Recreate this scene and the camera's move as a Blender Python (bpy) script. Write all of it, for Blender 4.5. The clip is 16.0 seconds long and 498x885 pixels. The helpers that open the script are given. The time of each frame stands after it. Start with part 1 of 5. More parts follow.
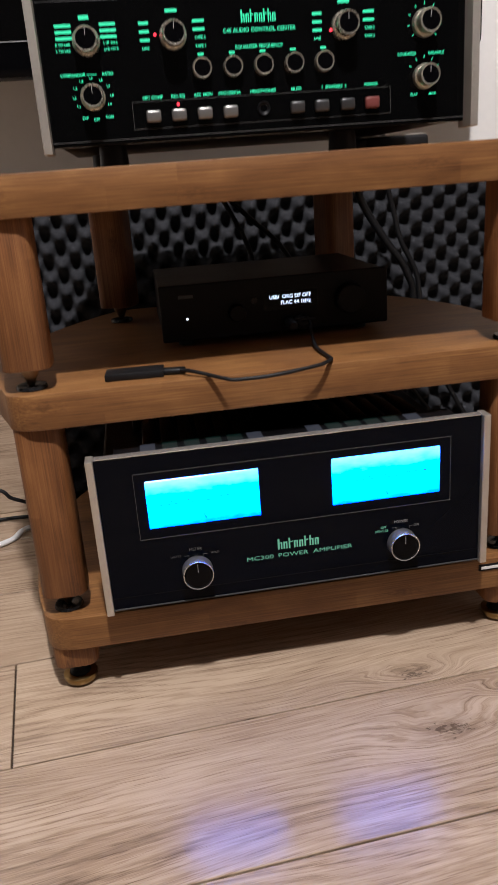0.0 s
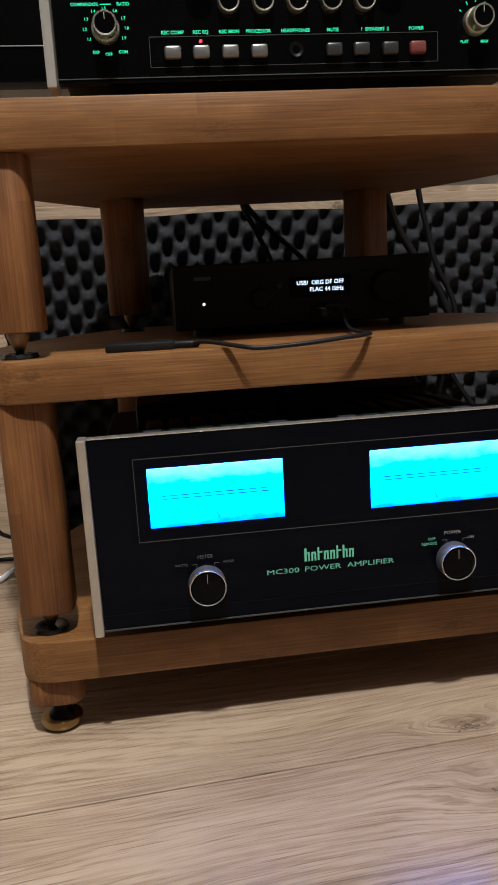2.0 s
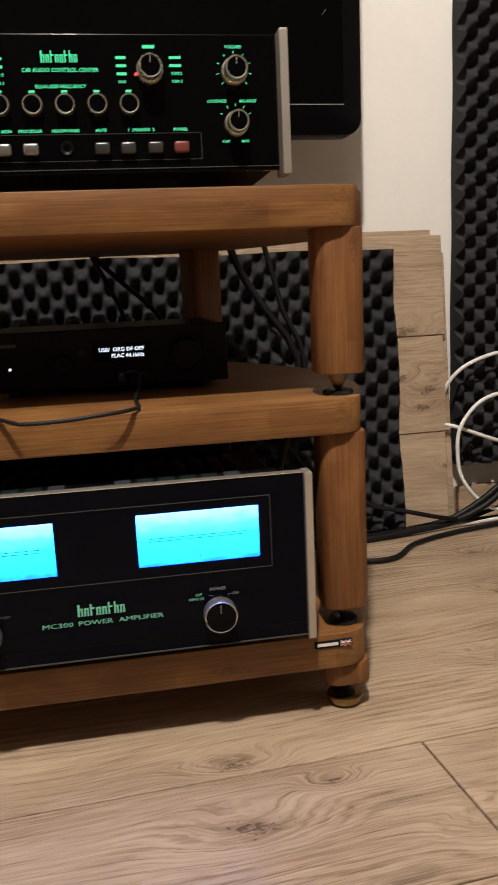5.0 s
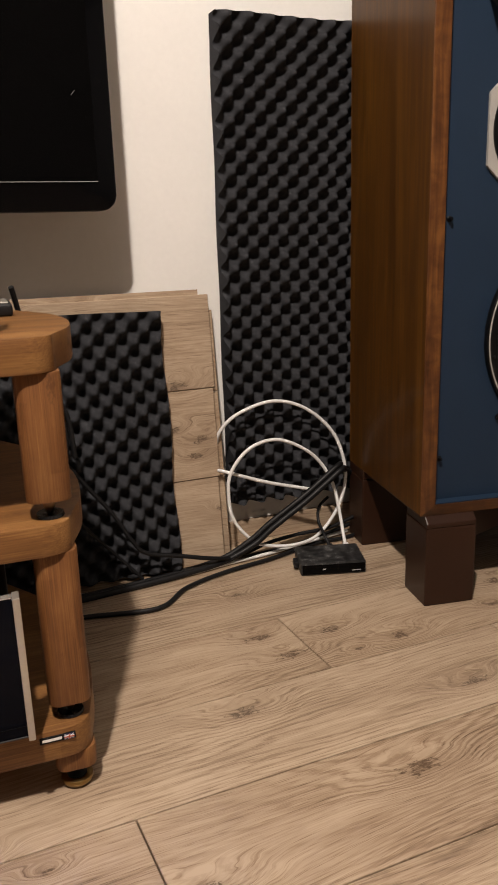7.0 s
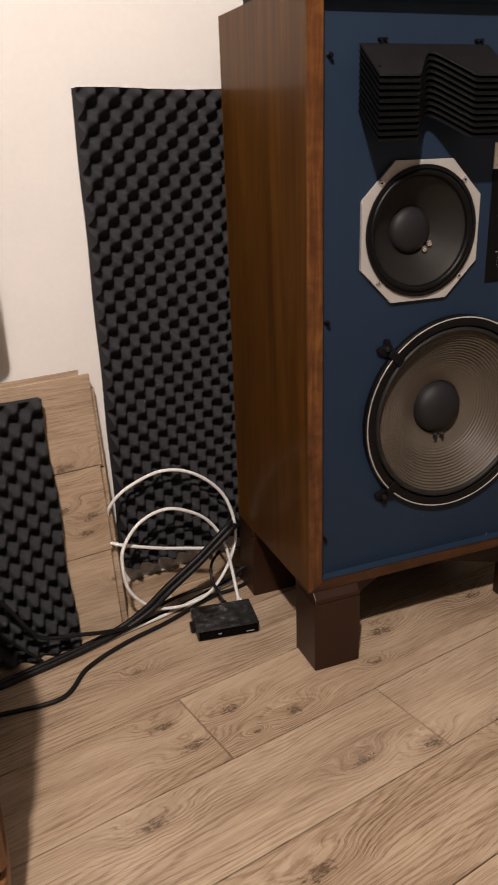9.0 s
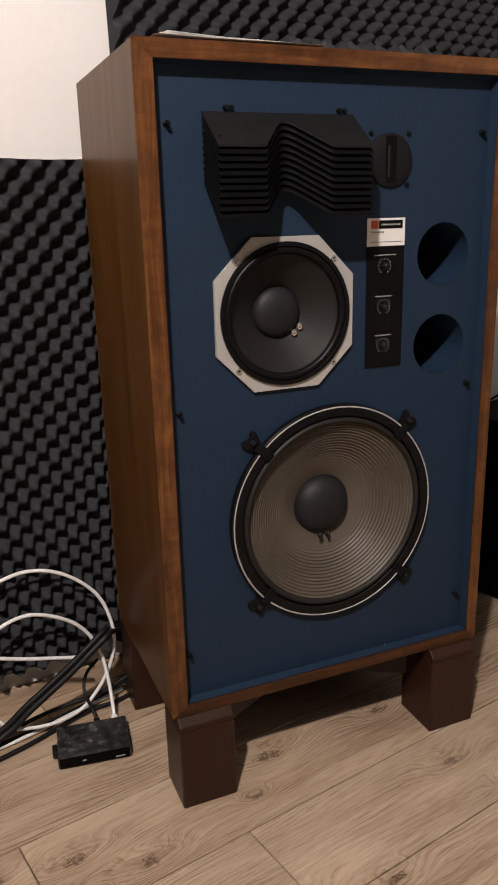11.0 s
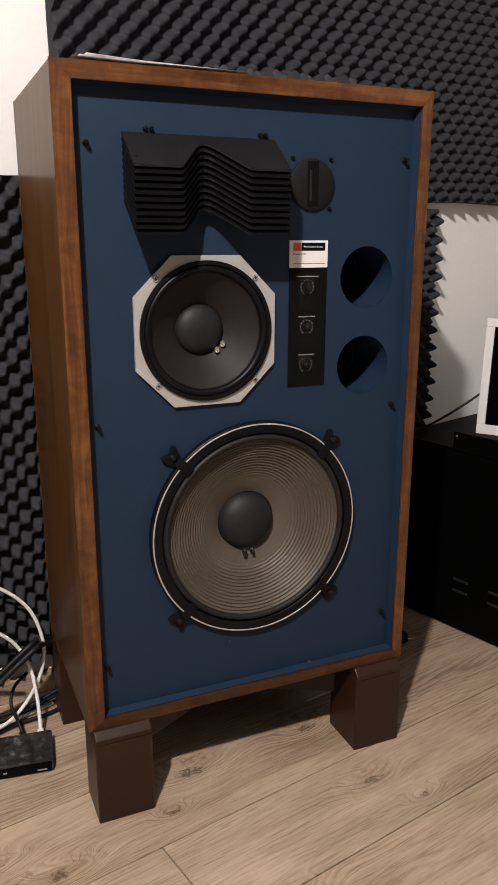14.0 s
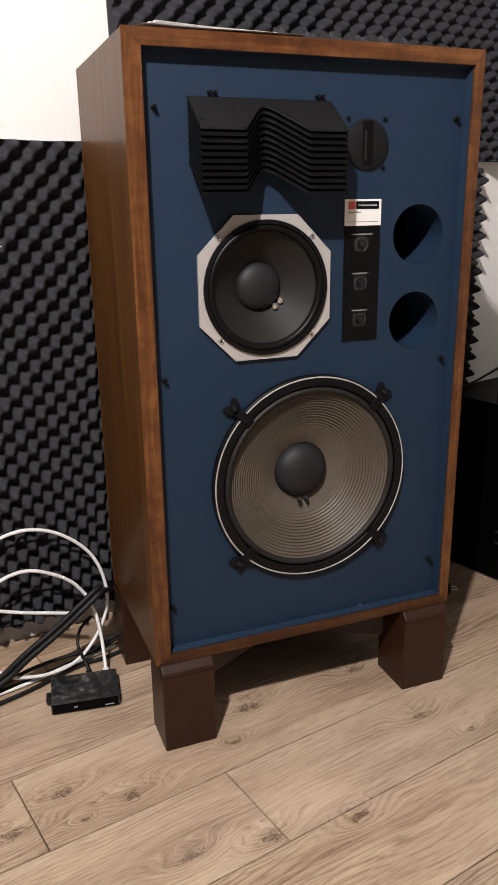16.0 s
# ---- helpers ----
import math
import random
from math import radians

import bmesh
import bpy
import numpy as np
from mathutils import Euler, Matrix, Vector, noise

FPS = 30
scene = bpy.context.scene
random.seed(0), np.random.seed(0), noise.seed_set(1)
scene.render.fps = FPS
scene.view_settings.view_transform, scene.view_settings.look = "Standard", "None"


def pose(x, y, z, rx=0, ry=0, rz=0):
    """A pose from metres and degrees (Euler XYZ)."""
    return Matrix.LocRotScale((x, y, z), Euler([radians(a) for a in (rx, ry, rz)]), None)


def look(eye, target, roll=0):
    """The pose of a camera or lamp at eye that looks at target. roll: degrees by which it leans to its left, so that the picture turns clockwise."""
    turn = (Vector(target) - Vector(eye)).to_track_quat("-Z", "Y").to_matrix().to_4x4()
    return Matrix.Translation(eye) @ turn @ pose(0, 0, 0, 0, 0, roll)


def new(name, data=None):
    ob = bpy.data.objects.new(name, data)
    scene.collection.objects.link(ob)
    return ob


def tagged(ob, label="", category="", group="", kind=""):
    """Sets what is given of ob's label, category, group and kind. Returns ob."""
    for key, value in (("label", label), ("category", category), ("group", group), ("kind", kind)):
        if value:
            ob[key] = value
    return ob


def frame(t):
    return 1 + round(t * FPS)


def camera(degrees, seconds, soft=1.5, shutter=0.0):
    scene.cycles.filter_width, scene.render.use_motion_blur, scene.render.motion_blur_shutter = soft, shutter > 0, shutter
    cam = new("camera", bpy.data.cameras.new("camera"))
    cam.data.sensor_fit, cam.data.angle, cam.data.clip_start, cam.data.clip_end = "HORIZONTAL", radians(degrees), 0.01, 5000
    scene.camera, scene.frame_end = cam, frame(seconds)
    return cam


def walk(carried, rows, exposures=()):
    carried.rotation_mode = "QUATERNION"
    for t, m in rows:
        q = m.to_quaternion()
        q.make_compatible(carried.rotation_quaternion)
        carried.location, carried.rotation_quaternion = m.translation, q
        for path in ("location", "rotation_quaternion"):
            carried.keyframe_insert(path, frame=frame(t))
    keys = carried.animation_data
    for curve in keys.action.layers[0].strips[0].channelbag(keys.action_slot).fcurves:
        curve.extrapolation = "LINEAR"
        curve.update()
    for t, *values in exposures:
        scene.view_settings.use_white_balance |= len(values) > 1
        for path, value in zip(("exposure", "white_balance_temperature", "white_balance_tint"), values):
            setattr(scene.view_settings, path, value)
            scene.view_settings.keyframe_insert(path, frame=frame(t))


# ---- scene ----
cam = camera(36.1, 16.0, soft=1.1, shutter=0.4)
PATH = [
    (0, (0.112, 0.181, 0.576), (0.424, 2.042, -0.086), -4.3),
    (0.5, (0.115, 0.248, 0.482), (0.423, 2.132, -0.115), -3.7),
    (1, (0.109, 0.287, 0.432), (0.414, 2.195, -0.085), -3.2),
    (1.5, (0.104, 0.294, 0.427), (0.404, 2.219, -0.024), -3.2),
    (2, (0.114, 0.278, 0.428), (0.415, 2.214, 0.027), -3.3),
    (2.5, (0.126, 0.262, 0.425), (0.436, 2.202, 0.048), -3.3),
    (3, (0.136, 0.254, 0.428), (0.466, 2.194, 0.072), -3.0),
    (3.2, (0.14, 0.251, 0.43), (0.483, 2.19, 0.078), -2.9),
    (5.3, (0.334, 0.182, 0.518), (0.725, 2.099, 0.106), -2.6),
    (5.5, (0.351, 0.176, 0.534), (0.788, 2.083, 0.119), -2.6),
    (6, (0.398, 0.151, 0.58), (0.935, 2.027, 0.141), -2.4),
    (6.5, (0.445, 0.121, 0.634), (1.072, 1.96, 0.159), -2.1),
    (7, (0.476, 0.102, 0.692), (1.175, 1.901, 0.168), -1.8),
    (7.5, (0.472, 0.112, 0.777), (1.235, 1.862, 0.18), -1.7),
    (8, (0.463, 0.127, 0.868), (1.285, 1.83, 0.219), -1.8),
    (8.5, (0.468, 0.147, 0.957), (1.36, 1.789, 0.245), -1.9),
    (9, (0.508, 0.167, 1.002), (1.446, 1.778, 0.278), -2.0),
    (9.5, (0.614, 0.176, 1.006), (1.572, 1.782, 0.295), -2.1),
    (10, (0.706, 0.199, 1.004), (1.667, 1.815, 0.322), -2.2),
    (10.2, (0.715, 0.2, 1.004), (1.691, 1.818, 0.348), -2.1),
    (12.3, (0.901, 0.189, 1.005), (1.9, 1.841, 0.481), -0.5),
    (12.5, (0.901, 0.185, 1.005), (1.911, 1.829, 0.48), -0.4),
    (13, (0.896, 0.157, 0.995), (1.914, 1.801, 0.486), -0.3),
    (13.5, (0.884, 0.135, 0.995), (1.915, 1.77, 0.482), -0.1),
    (14, (0.868, 0.126, 0.998), (1.91, 1.753, 0.479), 0.1),
    (14.5, (0.849, 0.107, 1.005), (1.889, 1.732, 0.477), 0.2),
    (15, (0.833, 0.091, 1.006), (1.856, 1.719, 0.455), 0.0),
    (15.5, (0.804, 0.101, 0.99), (1.794, 1.742, 0.419), -0.5),
    (16, (0.786, 0.089, 0.987), (1.751, 1.736, 0.392), -0.8),
]
EXPOSURES = [(0.0, 0.0, 5880, 13), (1.0, -0.09, 5830, 7), (2.5, -0.12, 5930, 6), (3.2, -0.11, 5980, 7), (5.5, -0.02, 6800, 11), (6.5, 0.02, 6800, 13), (8.5, -0.05, 6750, 15), (9.5, -0.04, 6750, 18), (10.0, -0.06, 6700, 18), (12.5, 0.10, 6150, 13), (14.0, 0.25, 6150, 13), (16.0, 0.42, 6050, 13)]
walk(cam, [(t, look(eye, target, roll)) for t, eye, target, roll in PATH], EXPOSURES)


# ---- world and light ----
world = bpy.data.worlds.new("room_world")
world.use_nodes = True
world.node_tree.nodes["Background"].inputs[0].default_value = (0.02, 0.02, 0.022, 1)
world.node_tree.nodes["Background"].inputs[1].default_value = 0.2
scene.world = world
LAMPS = (((0.17, -0.10, 2.60), 278.0),)
for place, watts in LAMPS:
    bulb_data = bpy.data.lights.new("ceiling_bulb", "POINT")
    bulb_data.energy, bulb_data.color, bulb_data.shadow_soft_size = watts, (1.0, 0.91, 0.81), 0.045
    new("ceiling_bulb", bulb_data).location = place


# ---- small builders ----
def part(name, bm, material, parent=None, label="", smooth=0):
    """One mesh object from a bmesh, under a thing or a part. smooth: the sharp-edge angle in degrees."""
    me = bpy.data.meshes.new(name)
    bm.normal_update()
    bm.to_mesh(me)
    bm.free()
    me.materials.append(material)
    if smooth:
        me.shade_smooth()
        me.set_sharp_from_angle(angle=radians(smooth))
    ob = new(name, me)
    ob.parent = parent
    return tagged(ob, label)


def thing(name, m, label, category, group="", kind=""):
    ob = new(name)
    ob.empty_display_size = 0.05
    ob.matrix_basis = m
    return tagged(ob, label, category, group, kind)


def box(x0, x1, y0, y1, z0, z1, bevel=0.0, seg=2):
    bm = bmesh.new()
    bmesh.ops.create_cube(bm, size=1, matrix=Matrix.LocRotScale(((x0 + x1) / 2, (y0 + y1) / 2, (z0 + z1) / 2), None, (x1 - x0, y1 - y0, z1 - z0)))
    if bevel:
        bmesh.ops.bevel(bm, geom=bm.edges[:], offset=bevel, segments=seg, affect="EDGES", profile=0.5)
    return bm


def add(bm, other):
    """Joins another bmesh into bm."""
    me = bpy.data.meshes.new("joint")
    other.to_mesh(me)
    other.free()
    bm.from_mesh(me)
    bpy.data.meshes.remove(me)
    return bm


def moved(bm, m):
    bm.transform(m)
    return bm


def prism(outline, z0, z1, bevel=0.0, seg=2):
    """A flat outline in x and y, raised from z0 to z1."""
    bm = bmesh.new()
    low = [bm.verts.new((x, y, z0)) for x, y in outline]
    high = [bm.verts.new((x, y, z1)) for x, y in outline]
    bm.faces.new(high)
    bm.faces.new(low[::-1])
    n = len(outline)
    for i in range(n):
        bm.faces.new((low[i], low[(i + 1) % n], high[(i + 1) % n], high[i]))
    bmesh.ops.recalc_face_normals(bm, faces=bm.faces[:])
    if bevel:
        rims = [e for e in bm.edges if abs(e.verts[0].co.z - e.verts[1].co.z) < 1e-6]
        bmesh.ops.bevel(bm, geom=rims, offset=bevel, segments=seg, affect="EDGES", profile=0.5)
    return bm


def lathe(profile, seg=64):
    """Turns (radius, depth) pairs round the y axis; depth grows along +y, the front is -y."""
    bm = bmesh.new()
    rings = []
    for r, d in profile:
        if r < 1e-6:
            rings.append([bm.verts.new((0, d, 0))])
        else:
            rings.append([bm.verts.new((r * math.cos(2 * math.pi * k / seg), d, r * math.sin(2 * math.pi * k / seg))) for k in range(seg)])
    for a, b in zip(rings, rings[1:]):
        for k in range(seg):
            ring = [a[k % len(a)], a[(k + 1) % len(a)], b[(k + 1) % len(b)], b[k % len(b)]]
            ring = [v for i, v in enumerate(ring) if v not in ring[:i]]
            if len(ring) > 2:
                bm.faces.new(ring)
    bmesh.ops.recalc_face_normals(bm, faces=bm.faces[:])
    return bm


def glide(points, steps=8):
    """A smooth line through the points."""
    p = [Vector(q) for q in points]
    p = [p[0] * 2 - p[1]] + p + [p[-1] * 2 - p[-2]]
    out = []
    for i in range(1, len(p) - 2):
        for k in range(steps):
            t = k / steps
            out.append(0.5 * ((2 * p[i]) + (p[i + 1] - p[i - 1]) * t + (2 * p[i - 1] - 5 * p[i] + 4 * p[i + 1] - p[i + 2]) * t * t + (3 * p[i] - p[i - 1] - 3 * p[i + 1] + p[i + 2]) * t ** 3))
    return out + [p[-2]]


def tube(points, radius, seg=8, steps=8):
    line = glide(points, steps)
    bm = bmesh.new()
    rings = []
    side = Vector((0.31, 0.17, 0.93))
    for i, q in enumerate(line):
        ahead = (line[min(i + 1, len(line) - 1)] - line[max(i - 1, 0)]).normalized()
        side = (side - ahead * side.dot(ahead)).normalized()
        up = ahead.cross(side)
        rings.append([bm.verts.new(q + radius * (math.cos(2 * math.pi * k / seg) * side + math.sin(2 * math.pi * k / seg) * up)) for k in range(seg)])
    for a, b in zip(rings, rings[1:]):
        for k in range(seg):
            bm.faces.new((a[k], a[(k + 1) % seg], b[(k + 1) % seg], b[k]))
    bm.faces.new(rings[0][::-1])
    bm.faces.new(rings[-1])
    bmesh.ops.recalc_face_normals(bm, faces=bm.faces[:])
    return bm


def words(body, size, x, z, y, stretch=1.0, align="CENTER", bold=0.0):
    """Built-in lettering on an upright face that looks to -y."""
    curve = bpy.data.curves.new("lettering", "FONT")
    curve.body, curve.size, curve.align_x, curve.align_y, curve.offset = body, size, align, "CENTER", bold
    curve.extrude, curve.resolution_u = 0.00005, 2
    ob = bpy.data.objects.new("lettering", curve)
    me = bpy.data.meshes.new_from_object(ob)
    bm = bmesh.new()
    bm.from_mesh(me)
    bpy.data.objects.remove(ob)
    bpy.data.curves.remove(curve)
    bpy.data.meshes.remove(me)
    return moved(bm, Matrix.Translation((x, y, z)) @ pose(0, 0, 0, 90) @ Matrix.Diagonal((stretch, 1, 1, 1)))


def bar(x, z, y, w, h, t=0.0004):
    return box(x - w / 2, x + w / 2, y - t, y, z - h / 2, z + h / 2)


def rounded(x0, x1, y0, y1, r, n=6):
    """A rectangle's outline with round corners."""
    out = []
    for cx, cy, a in ((x1 - r, y1 - r, 0), (x0 + r, y1 - r, 90), (x0 + r, y0 + r, 180), (x1 - r, y0 + r, 270)):
        out += [(cx + r * math.cos(radians(a + 90 * k / n)), cy + r * math.sin(radians(a + 90 * k / n))) for k in range(n + 1)]
    return out


def upright(bm):
    """Stands a flat x-y outline up: y becomes z, and its top looks to -y."""
    return moved(bm, pose(0, 0, 0, 90))


# ---- materials ----
def material(name, colour=(0.5, 0.5, 0.5), rough=0.5, metal=0.0, coat=0.0, specular=0.5):
    m = bpy.data.materials.new(name)
    m.use_nodes = True
    b = m.node_tree.nodes["Principled BSDF"]
    b.inputs["Base Color"].default_value = (*colour, 1)
    b.inputs["Roughness"].default_value, b.inputs["Metallic"].default_value = rough, metal
    b.inputs["Coat Weight"].default_value, b.inputs["Coat Roughness"].default_value = coat, 0.17
    b.inputs["Specular IOR Level"].default_value = specular
    return m


class Nodes:
    """Short hand for building a node tree."""

    def __init__(self, m):
        self.tree, self.main = m.node_tree, m.node_tree.nodes["Principled BSDF"]

    def make(self, kind, values=None, **props):
        n = self.tree.nodes.new(kind)
        if "operation" in props:
            n.operation = props["operation"]
        if "data_type" in props:
            n.data_type, n.blend_type = props["data_type"], props["blend_type"]
        if "interpolation_type" in props:
            n.interpolation_type = props["interpolation_type"]
        if "distance" in props:
            n.distance = props["distance"]
        for key, value in (values or {}).items():
            if isinstance(value, bpy.types.NodeSocket):
                self.tree.links.new(value, n.inputs[key])
            else:
                n.inputs[key].default_value = value
        return n

    def math(self, op, a, b=0.0, c=0.0):
        return self.make("ShaderNodeMath", {0: a, 1: b, 2: c}, operation=op).outputs[0]

    def noise(self, vector, scale, detail=4.0, rough=0.55, distort=0.0):
        return self.make("ShaderNodeTexNoise", {"Vector": vector, "Scale": scale, "Detail": detail, "Roughness": rough, "Distortion": distort}).outputs[0]

    def ramp(self, value, *stops):
        n = self.make("ShaderNodeValToRGB", {0: value})
        e = n.color_ramp.elements
        while len(e) < len(stops):
            e.new(0.5)
        for slot, (at, colour) in zip(e, stops):
            slot.position, slot.color = at, (*colour, 1) if len(colour) == 3 else colour
        return n.outputs[0]

    def mix(self, factor, a, b, blend="MIX"):
        n = self.make("ShaderNodeMix", data_type="RGBA", blend_type=blend)
        for key, value in ((0, factor), (6, a), (7, b)):
            if isinstance(value, bpy.types.NodeSocket):
                self.tree.links.new(value, n.inputs[key])
            else:
                n.inputs[key].default_value = value if key == 0 else (*value, 1)
        return n.outputs[2]

    def put(self, key, value):
        self.tree.links.new(value, self.main.inputs[key])

    def bump(self, height, strength=0.2, distance=0.002):
        self.put("Normal", self.make("ShaderNodeBump", {"Height": height, "Strength": strength, "Distance": distance}).outputs[0])

    def where(self, spread=True, scale=(1, 1, 1)):
        """Object coordinates, shifted by each object's own random number."""
        at = self.make("ShaderNodeTexCoord").outputs["Object"]
        if spread:
            r = self.make("ShaderNodeObjectInfo").outputs["Random"]
            shift = self.make("ShaderNodeCombineXYZ", {0: self.math("MULTIPLY", r, 37.0), 1: self.math("MULTIPLY", r, 91.0), 2: self.math("MULTIPLY", r, 53.0)}).outputs[0]
            at = self.make("ShaderNodeVectorMath", {0: at, 1: shift}, operation="ADD").outputs[0]
        return self.make("ShaderNodeMapping", {0: at, 3: scale}).outputs[0]


# the floor's knots: x, y, size
KNOTS = ((1.457, 1.249, 1.2), (1.735, 1.043, 0.9), (1.053, 1.212, 0.9), (1.160, 1.143, 0.9), (1.067, 1.133, 0.4), (0.925, 1.237, 0.9), (0.952, 1.163, 0.9), (1.315, 0.937, 0.9), (1.187, 0.973, 0.9), (1.465, 0.898, 0.8), (1.378, 1.171, 0.5), (1.725, 1.239, 0.9), (1.793, 0.961, 0.5), (0.823, 1.042, 1.0), (0.991, 0.835, 1.1), (0.950, 1.412, 0.6), (0.505, 0.856, 0.4), (0.412, 0.905, 0.7), (0.414, 0.807, 1.0), (0.662, 0.755, 1.0))
BOARD_KNOTS = ((0.956, 0.275, 0.8), (0.938, 0.240, 0.6), (0.893, 0.300, 0.6), (0.910, 0.392, 0.8), (0.985, 0.120, 0.4))


def oak_laminate(name, upright_face=False):
    """Greyish oak plank, grain along local x, with knots that bend the growth lines; the face looks up or to -y."""
    m = material(name, rough=0.4, specular=0.5)
    n = Nodes(m)
    at = n.where()
    if upright_face:
        p = n.make("ShaderNodeSeparateXYZ", {0: at}).outputs
        at = n.make("ShaderNodeCombineXYZ", {0: p[0], 1: p[2], 2: p[1]}).outputs[0]
    wobble = n.noise(n.make("ShaderNodeMapping", {0: at, 3: (18, 40, 10)}).outputs[0], 1.0, 2)
    if upright_face:
        spots = n.make("ShaderNodeMapping", {0: at, 3: (3.4, 7.5, 1)}).outputs[0]
        cells = n.make("ShaderNodeTexVoronoi", {"Vector": spots, "Scale": 1.0, "Randomness": 1.0})
        cells.voronoi_dimensions = "2D"
        pick = n.make("ShaderNodeSeparateColor", {0: cells.outputs["Color"]}).outputs[0]
        far = n.math("ADD", cells.outputs["Distance"], n.math("MULTIPLY", n.math("LESS_THAN", pick, 0.6), 2.0))
    else:
        far = None
    place = n.make("ShaderNodeNewGeometry").outputs["Position"]
    for x, y, size in BOARD_KNOTS if upright_face else KNOTS:
        sx, sy = 3.6 / size, 8.0 / size
        on_face, less = ((sx, 0, sy), (-x * sx, 0, -y * sy)) if upright_face else ((sx, sy, 0), (-x * sx, -y * sy, 0))
        offset = n.make("ShaderNodeVectorMath", {0: place, 1: on_face, 2: less}, operation="MULTIPLY_ADD").outputs[0]
        one = n.make("ShaderNodeVectorMath", {0: offset}, operation="LENGTH").outputs[1]
        far = one if far is None else n.math("MINIMUM", far, one)
    knot = n.math("ADD", far, n.math("MULTIPLY_ADD", wobble, 0.16, -0.08))
    near = n.make("ShaderNodeMapRange", {0: knot, 1: 0.0, 2: 0.5, 3: 1.0, 4: 0.0}, interpolation_type="SMOOTHERSTEP").outputs[0]
    flow = n.noise(n.make("ShaderNodeMapping", {0: at, 3: (1.7, 5, 3)}).outputs[0], 1.0, 2, 0.45, 0.2)
    jitter = n.noise(n.make("ShaderNodeMapping", {0: at, 3: (22, 150, 10)}).outputs[0], 1.0, 3, 0.6)
    axes = n.make("ShaderNodeSeparateXYZ", {0: at}).outputs
    bend = n.math("ADD", n.math("MULTIPLY", flow, 0.09), n.math("MULTIPLY", near, 0.032))
    across = n.math("ADD", axes[1], bend)
    bent = n.make("ShaderNodeCombineXYZ", {0: axes[0], 1: across, 2: axes[2]}).outputs[0]
    swirl = n.noise(n.make("ShaderNodeMapping", {0: at, 3: (1.5, 6.5, 3)}).outputs[0], 1.0, 2, 0.5, 0.25)
    figure = n.math("MULTIPLY_ADD", swirl, 0.06 if upright_face else 0.17, n.math("MULTIPLY_ADD", near, 0.036, axes[1]))
    phase = n.math("MULTIPLY_ADD", figure, 90.0, n.math("MULTIPLY", jitter, 1.1))
    lines = n.math("POWER", n.math("MULTIPLY_ADD", n.math("SINE", n.math("MULTIPLY", phase, 6.283)), 0.5, 0.5), 2.2)
    patch = n.make("ShaderNodeMapRange", {0: n.noise(n.make("ShaderNodeMapping", {0: at, 3: (2.2, 8, 2)}).outputs[0], 1.0, 2), 1: 0.42, 2: 0.58, 3: 0.22, 4: 1.0}).outputs[0]
    lines = n.math("MULTIPLY", lines, n.math("MAXIMUM", patch, near))
    streak = n.noise(n.make("ShaderNodeMapping", {0: bent, 3: (9, 230, 40)}).outputs[0], 1.0, 4, 0.65)
    hair = n.noise(n.make("ShaderNodeMapping", {0: bent, 3: (20, 620, 40)}).outputs[0], 1.0, 3, 0.65)
    pores = n.noise(n.make("ShaderNodeMapping", {0: bent, 3: (16, 480, 40)}).outputs[0], 1.0, 3, 0.6)
    pores = n.make("ShaderNodeMapRange", {0: pores, 1: 0.55, 2: 0.68, 3: 0.0, 4: 0.11}).outputs[0]
    broad = n.noise(n.make("ShaderNodeMapping", {0: bent, 3: (1.6, 14, 3)}).outputs[0], 1.0, 4)
    cloud = n.noise(n.make("ShaderNodeMapping", {0: at, 3: (5, 16, 3)}).outputs[0], 1.0, 3)
    grain = n.math("ADD", n.math("MULTIPLY_ADD", hair, 0.27, n.math("MULTIPLY", streak, 0.26)), n.math("MULTIPLY_ADD", broad, 0.32, n.math("MULTIPLY_ADD", cloud, 0.24, -0.03)))
    grain = n.math("SUBTRACT", grain, n.math("ADD", pores, n.math("MULTIPLY", lines, 0.06 if upright_face else 0.112)))
    colour = n.ramp(grain, (0.28, (0.115, 0.074, 0.047)), (0.43, (0.335, 0.239, 0.162)), (0.58, (0.555, 0.430, 0.310)))
    ragged = n.math("ADD", knot, n.math("MULTIPLY_ADD", jitter, 0.20, -0.10))
    halo = n.make("ShaderNodeMapRange", {0: ragged, 1: 0.02, 2: 0.20, 3: 0.36, 4: 0.0}, interpolation_type="SMOOTHSTEP").outputs[0]
    colour = n.mix(halo, colour, (0.15, 0.094, 0.058))
    speck = n.noise(n.make("ShaderNodeMapping", {0: at, 3: (75, 125, 40)}).outputs[0], 1.0, 4, 0.65, 0.6)
    dots = n.math("SUBTRACT", speck, n.math("MULTIPLY", n.math("MAXIMUM", n.math("SUBTRACT", far, 0.016), 0.0), 2.5))
    core = n.make("ShaderNodeMapRange", {0: dots, 1: 0.31, 2: 0.42, 3: 0.0, 4: 0.95}, interpolation_type="SMOOTHSTEP").outputs[0]
    heart = n.noise(n.make("ShaderNodeMapping", {0: at, 3: (190, 260, 40)}).outputs[0], 1.0, 3, 0.6)
    core = n.math("MULTIPLY", core, n.make("ShaderNodeMapRange", {0: heart, 1: 0.40, 2: 0.56, 3: 0.35, 4: 1.0}).outputs[0])
    colour = n.mix(core, colour, (0.042, 0.025, 0.015))
    tone = n.make("ShaderNodeObjectInfo").outputs["Random"]
    colour = n.mix(0.26, colour, n.ramp(tone, (0.0, (0.27, 0.178, 0.113)), (0.5, (0.37, 0.268, 0.188)), (1.0, (0.43, 0.335, 0.25))))
    n.put("Base Color", colour)
    n.put("Roughness", n.math("MULTIPLY_ADD", streak, 0.14, 0.13))
